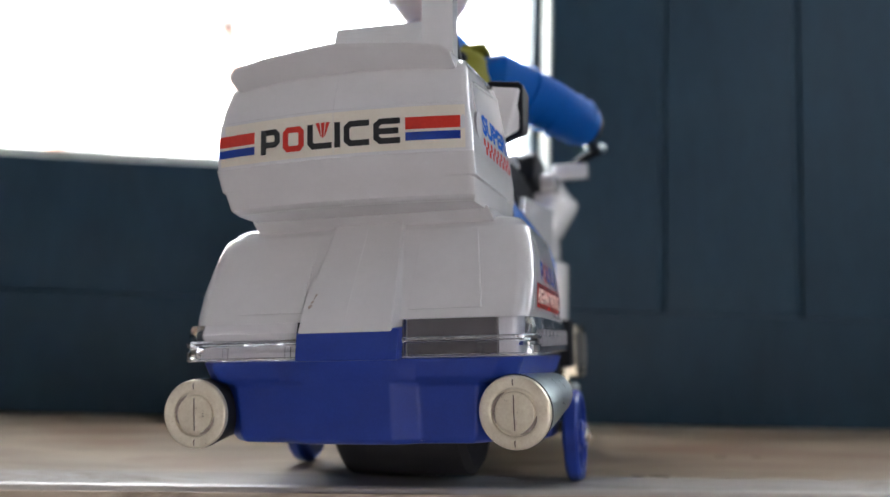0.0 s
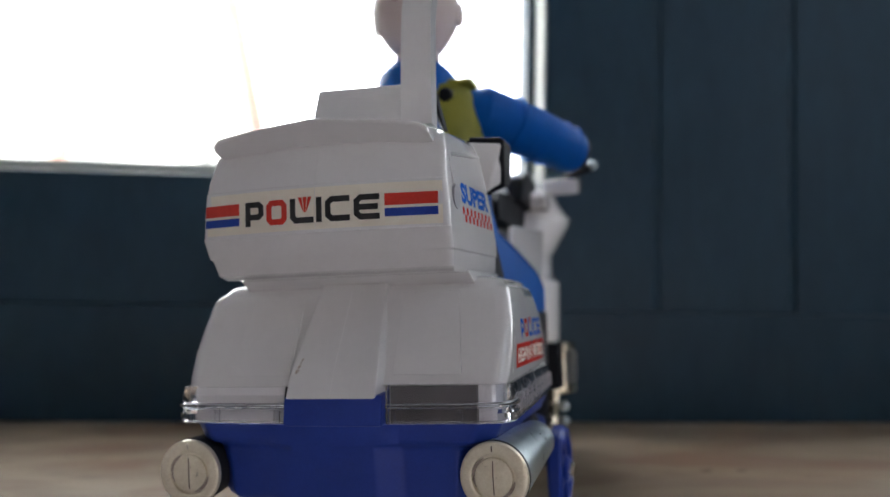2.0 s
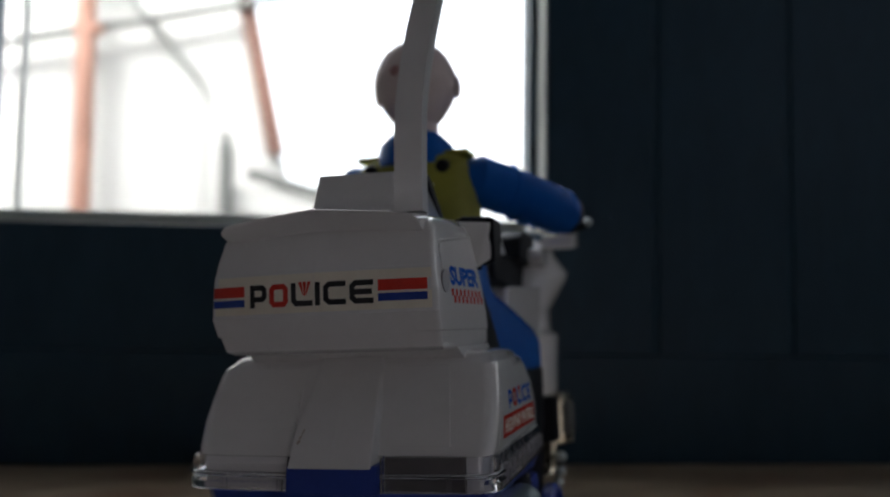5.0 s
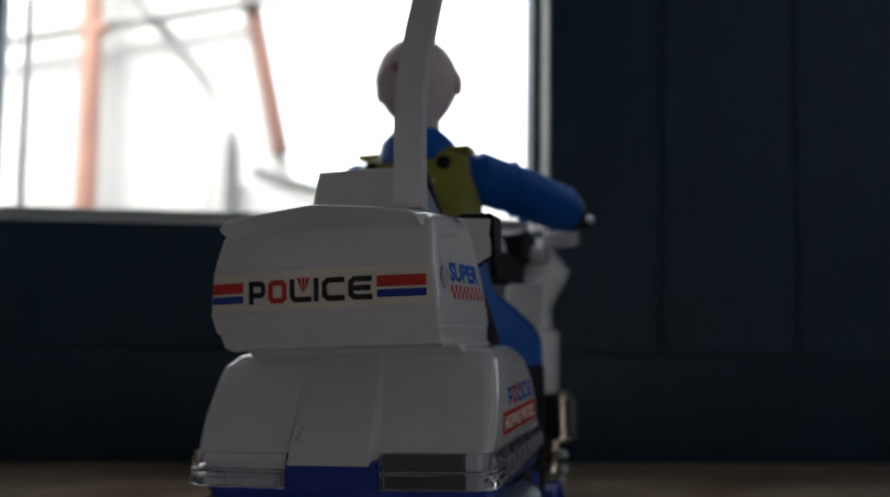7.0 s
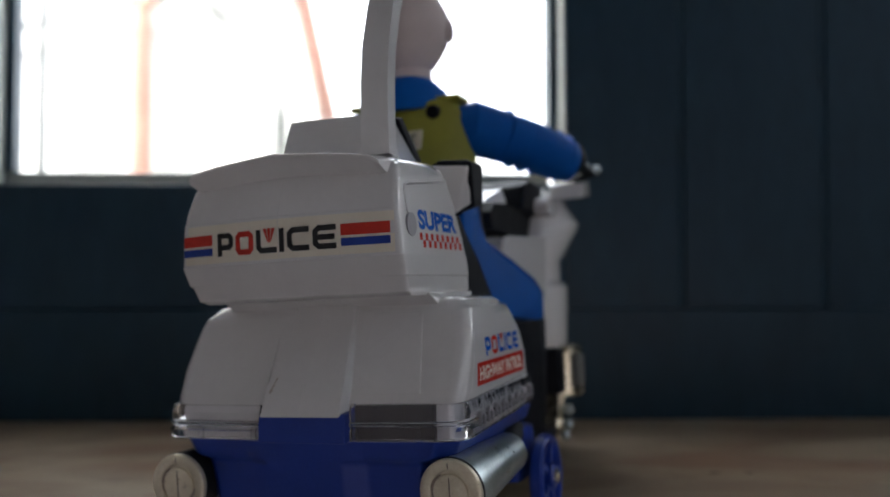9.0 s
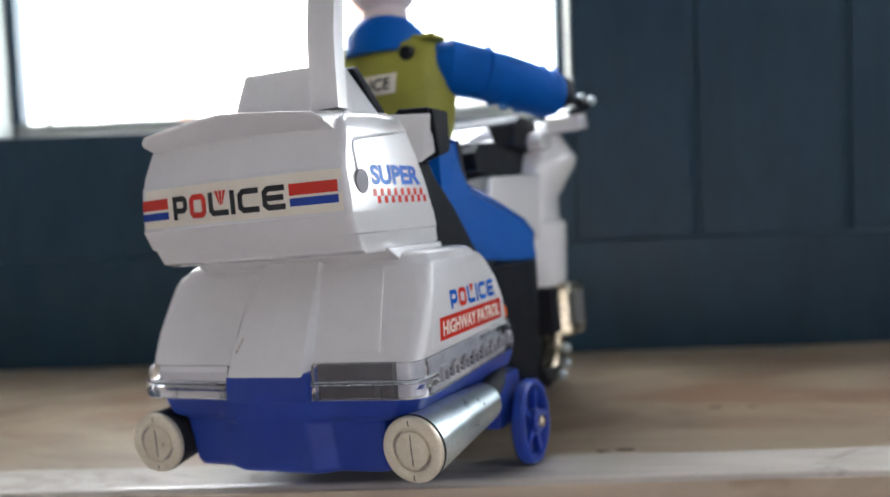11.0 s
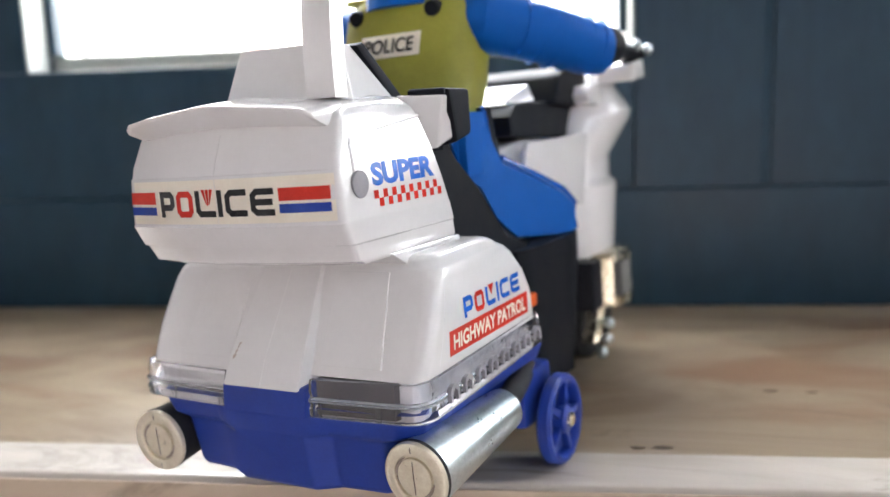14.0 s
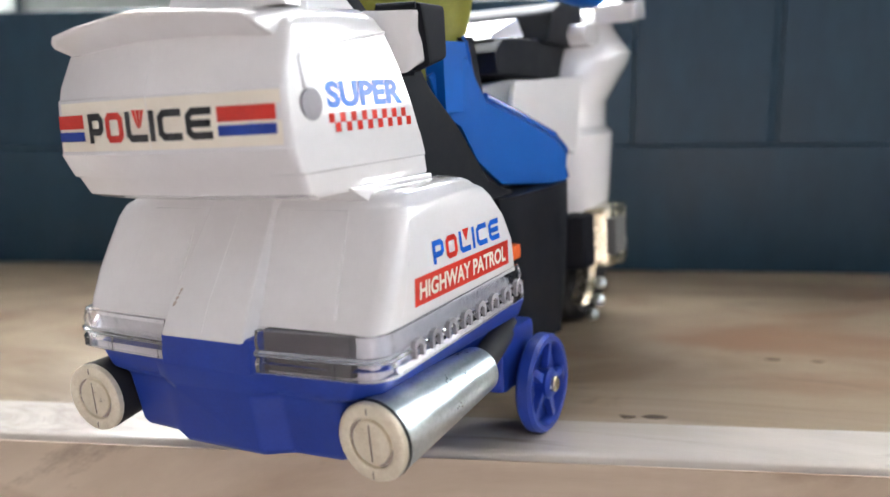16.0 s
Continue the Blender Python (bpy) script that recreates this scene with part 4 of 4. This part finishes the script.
fairing = part("front_fairing", loft([cowl(3.9, 2.6, 12.9, 16.2), cowl(4.3, 2.95, 12.8, 16.6), cowl(6.5, 3.0, 12.9, 17.2), cowl(6.75, 2.7, 12.9, 17.4), cowl(7.5, 2.65, 13.0, 17.7), cowl(8.0, 2.9, 13.3, 18.0), cowl(8.75, 3.3, 13.8, 18.2), cowl(9.05, 3.36, 14.0, 18.2), cowl(9.7, 2.9, 14.6, 17.9), cowl(10.2, 2.7, 15.2, 17.4), cowl(10.5, 2.2, 15.6, 16.8)]), white, toy, "white plastic front fairing")
for sx in (-1, 1):
    part("indicator", loft([[(sx * x, y, z) for y, z in ((15.5, 9.95), (15.5, 10.6), (16.7, 10.8), (16.9, 10.1))] for x in (2.4, 3.6, 3.82)]), white, fairing, bevel=0.18)
    part("fairing_lobe", loft([[(sx * x, y, z) for y, z in ((14.0, 9.3), (13.7, 9.6), (14.0, 9.95), (15.2, 10.0), (15.2, 9.2))] for x in (1.9, 2.5, 2.75)]), white, fairing, bevel=0.12)
    part("fairing_wing", loft([[(sx * x, y, z) for x, y, z in ((2.3, 9.2, 7.2), (2.3, 9.6, 8.3), (2.1, 9.6, 8.2), (2.1, 9.2, 7.2))], [(sx * x, y, z) for x, y, z in ((2.6, 13.2, 6.0), (2.7, 13.6, 8.4), (2.3, 13.6, 8.3), (2.3, 13.2, 6.0))]]), white, fairing, bevel=0.08)
    fork = part("fork_guard", loft([[(sx * x, y, z) for x, y in ((2.3, 13.6), (3.3, 13.9), (3.5, 14.8), (3.3, 15.8), (2.3, 15.9))] for z in (2.3, 2.5, 4.0, 4.2)]), gilt, toy, "worn chrome fork guard", bevel=0.12)
    part("guard_plate", box((min(sx * 3.2, sx * 3.55), 13.9, 2.7), (max(sx * 3.2, sx * 3.55), 15.0, 3.9)), steel, fork, bevel=0.1)
    part("foot_peg", loft([[(sx * x, y, z) for x, y in ((2.6, 11.4), (3.35, 11.6), (3.4, 12.4), (2.6, 12.5))] for z in (2.7, 2.9, 4.0, 4.3)]), black, toy, bevel=0.12)
    part("crash_bar", loft([[(sx * (2.7 + a), y + b, z) for a, b in ((-0.2, -0.3), (0.2, -0.3), (0.35, 0.0), (0.2, 0.4), (-0.2, 0.4))] for y, z in ((13.5, 2.9), (13.4, 2.4), (13.2, 1.8), (12.7, 1.4))]), gilt, toy, "worn chrome crash bar")
    for y, z in ((13.2, 1.95), (13.0, 1.45), (12.4, 1.15)):
        part("stud", ball((sx * 3.25, y, z), (0.2, 0.2, 0.2), n=10, rows=8), chrome, toy)
bars = part("handlebar", rod([(-4.4, 14.9, 10.85), (-3.6, 15.6, 10.75), (-2.6, 16.9, 10.4), (2.6, 16.9, 10.4), (3.6, 15.6, 10.75), (4.4, 14.9, 10.9)], 0.17, 10), black, toy, "black handlebar")
for sx in (-1, 1):
    part("bar_end", ball((sx * 4.45, 15.0, 10.95), (0.19, 0.19, 0.19), n=12, rows=8), chrome, bars)
    part("lever_end", ball((sx * 3.9, 15.6, 11.2), (0.16, 0.16, 0.16), n=12, rows=8), chrome, bars)
m = Matrix.Translation(INV @ Vector((0.4 * C, 16.2 * C, 2.3 * C)) / C) @ pose(0, 0, 0, 0, 90, 0)
front = part("front_wheel", lathe([(1.3, -0.8), (2.0, -0.85), (2.25, -0.6), (2.3, 0), (2.25, 0.6), (2.0, 0.85), (1.3, 0.8)], m, 36), rubber, toy, "black rubber front wheel")
part("rim", lathe([(0.1, -0.7), (1.4, -0.75), (1.4, 0.75), (0.1, 0.7)], m, 30), gilt, front)

# ---- the doll: one plain mesh ----
dm = bmesh.new()
BLUE, VEST, PALE, DARK, PRINT, INK, ROSY, GLOSS = range(8)
X0 = -0.42
ball((X0, 8.35, 15.25), (1.46, 1.55, 1.66), dm, PALE, 28, 18, squeeze=lambda h: 1.0 if h > 0 else 1.0 + 0.26 * h)
ball((X0 - 0.2, 6.85, 15.5), (0.2, 0.05, 0.2), dm, ROSY, 10, 6)
ball((X0 + 1.42, 8.5, 15.2), (0.16, 0.3, 0.42), dm, PALE, 10, 8)
ball((X0 - 1.42, 8.5, 15.2), (0.16, 0.3, 0.42), dm, PALE, 10, 8)
rod([(X0, 8.4, 12.6), (X0, 8.35, 14.0)], 0.74, 16, dm, PALE)
rod([(X0, 8.2, 12.3), (X0, 8.25, 13.1), (X0, 8.3, 13.45)], [1.45, 1.28, 0.95], 20, dm, BLUE)


def slab(z, w, y0, y1):
    return [(X0 + w * math.copysign(abs(math.cos(a)) ** 0.6, math.cos(a)), (y0 + y1) / 2 + (y1 - y0) / 2 * math.copysign(abs(math.sin(a)) ** 0.8, math.sin(a)), z) for a in [2 * math.pi * k / 32 for k in range(32)]]


loft([slab(8.2, 2.0, 5.6, 8.2), slab(9.0, 2.15, 5.9, 8.6), slab(10.2, 2.2, 6.4, 9.2), slab(11.4, 2.2, 6.75, 9.6), slab(12.2, 2.1, 7.0, 9.7), slab(12.6, 1.8, 7.2, 9.5), slab(12.85, 1.2, 7.5, 9.2)], dm, mat=VEST)
loft([slab(7.2, 2.1, 5.2, 8.6), slab(8.3, 2.0, 5.5, 8.3)], dm, mat=BLUE)
for sx in (-1, 1):
    rod([(X0 + sx * 1.5, 8.2, 11.85), (X0 + sx * 2.1, 8.35, 11.82), (X0 + sx * 2.7, 9.0, 11.6), (X0 + sx * 3.6, 9.8, 11.28), (X0 + sx * 4.3, 10.6, 10.92), (X0 + sx * 4.6, 11.05, 10.82)], [0.66, 0.88, 0.86, 0.82, 0.79, 0.72], 22, dm, BLUE)
    for t0 in (0.2, 0.38, 0.52, 0.68, 0.82, 0.95):
        p = Vector((X0 + sx * (2.4 + 2.15 * t0), 8.65 + 2.35 * t0, 11.74 - 0.9 * t0 + 0.04 * math.sin(9 * t0)))
        d = Vector((sx * 2.15, 2.35, -0.98)).normalized() * 0.13
        rod([p - d, p, p + d], [0.62 - 0.02 * t0, 0.95 - 0.12 * t0, 0.6 - 0.02 * t0], 20, dm, BLUE)
    rod([(X0 + sx * 4.55, 11.0, 10.95), (X0 + sx * 4.6, 11.4, 10.95), (X0 + sx * 4.6, 11.8, 10.95), (X0 + sx * 4.6, 12.0, 10.9), (X0 + sx * 4.6, 14.4, 10.85)], [0.5, 0.62, 0.56, 0.26, 0.18], 14, dm, DARK)
    box((min(X0 + sx * 0.95, X0 + sx * 1.95), 7.6, 12.66), (max(X0 + sx * 0.95, X0 + sx * 1.95), 8.6, 12.82), dm, VEST)
    # thigh and knee: a flat side that leans out to the knee, with a rounded edge
    flank = [(6.0, 8.5), (6.25, 7.65), (7.0, 7.25), (7.55, 6.3), (8.5, 5.57), (11.3, 5.27), (11.5, 5.4), (11.5, 6.15), (10.95, 6.62), (9.4, 7.3), (8.05, 7.82), (7.65, 8.45), (7.4, 8.97), (6.75, 9.0)]
    rings = []
    for inward, ahead, size, rise in ((1.05, 1.6, 1.0, 0.25), (0.45, 0.6, 1.0, 0.16), (0.18, 0.22, 1.0, 0.08), (0.06, 0.06, 0.985, 0.0), (0.0, 0.0, 0.95, 0.0)):
        rings.append([(sx * (0.31 + 0.2316 * y - inward), 8.7 + (y - 8.7) * size + ahead, 6.9 + (z - 6.9) * size + (rise if 6 < k < 11 else 0.0)) for k, (y, z) in enumerate(flank)])
    loft(rings, dm, mat=BLUE)
    # glossy rod added along that edge to carry its highlight
    rod([(x, y + 0.02, z + 0.04) for x, y, z in rings[2][6:11]], 0.11, 10, dm, GLOSS)
    loft([[(sx * x, y, z) for x, y in ((1.2, y0), (2.75, y0), (3.0, y0 + 0.5), (3.12, (y0 + y1) / 2 + 0.3), (3.05, y1 - 1.2), (2.5, y1), (1.2, y1))] for y0, y1, z in ((8.4, 11.3, 1.25), (8.2, 11.6, 1.6), (7.9, 12.0, 2.6), (7.5, 12.3, 4.2), (7.3, 12.4, 5.4))], dm, mat=DARK)
    m = Matrix.Translation((X0 + sx * 1.25, 7.08, 12.2)) @ pose(0, 0, 0, 98, 0, 0)
    lathe([(0.02, 0.12), (0.2, 0.12), (0.23, 0.06), (0.23, -0.2)], m, 16, dm, DARK)
loft([[(1.95 + a, y, z) for a, y in ((-0.35, y0), (0.06, y0), (0.06, y1), (-0.35, y1))] for y0, y1, z in ((7.86, 8.24, 7.95), (7.5, 7.86, 9.3), (7.42, 7.8, 9.42))], dm, mat=DARK)      # strap down the front of the hip
# added glossy rod for the highlight down the strap
rod([(1.97, 7.88, 7.95), (1.97, 7.5, 9.3), (1.9, 7.46, 9.45)], 0.06, 8, dm, GLOSS)
loft([[(1.95 + a, y, z) for a, y in ((-1.2, y0), (0.02, y0), (0.02, y1), (-1.2, y1))] for y0, y1, z in ((6.3, 8.34, 7.6), (6.3, 8.3, 7.95), (6.3, 7.92, 9.1), (6.4, 7.7, 9.3))], dm, mat=BLUE)
# print on the vest
loft([[(X0 + x, y - o, z) for x, y, z in ((-0.95, 6.62, 10.98), (0.98, 6.62, 10.98), (0.98, 6.83, 11.62), (-0.95, 6.83, 11.62))] for o in (0.0, 0.03)], dm, mat=PRINT)
cu = bpy.data.curves.new("print", "FONT")
cu.body, cu.size, cu.offset = "POLICE", 1.0, 0.02
tmp = new("print", cu)
me = bpy.data.meshes.new_from_object(tmp.evaluated_get(bpy.context.evaluated_depsgraph_get()))
bpy.data.objects.remove(tmp)
xs, ys = [v.co.x for v in me.vertices], [v.co.y for v in me.vertices]
base = len(dm.verts)
faces0 = len(dm.faces)
dm.from_mesh(me)
dm.verts.ensure_lookup_table()
dm.faces.ensure_lookup_table()
for v in dm.verts[base:]:
    a, b = (v.co.x - min(xs)) / (max(xs) - min(xs)), (v.co.y - min(ys)) / (max(ys) - min(ys))
    v.co = Vector((X0 - 0.8 + 1.6 * a, 6.57 + 0.16 * b, 11.1 + 0.4 * b))
for f in dm.faces[faces0:]:
    f.material_index = INK
doll = part("doll", dm, [cloth, lime, skin, black, sticker, ink, scuff, rim_gloss])
doll.matrix_world = TOY
tagged(doll, "plastic rider doll in blue clothes and yellow vest on toy motorcycle", "doll")
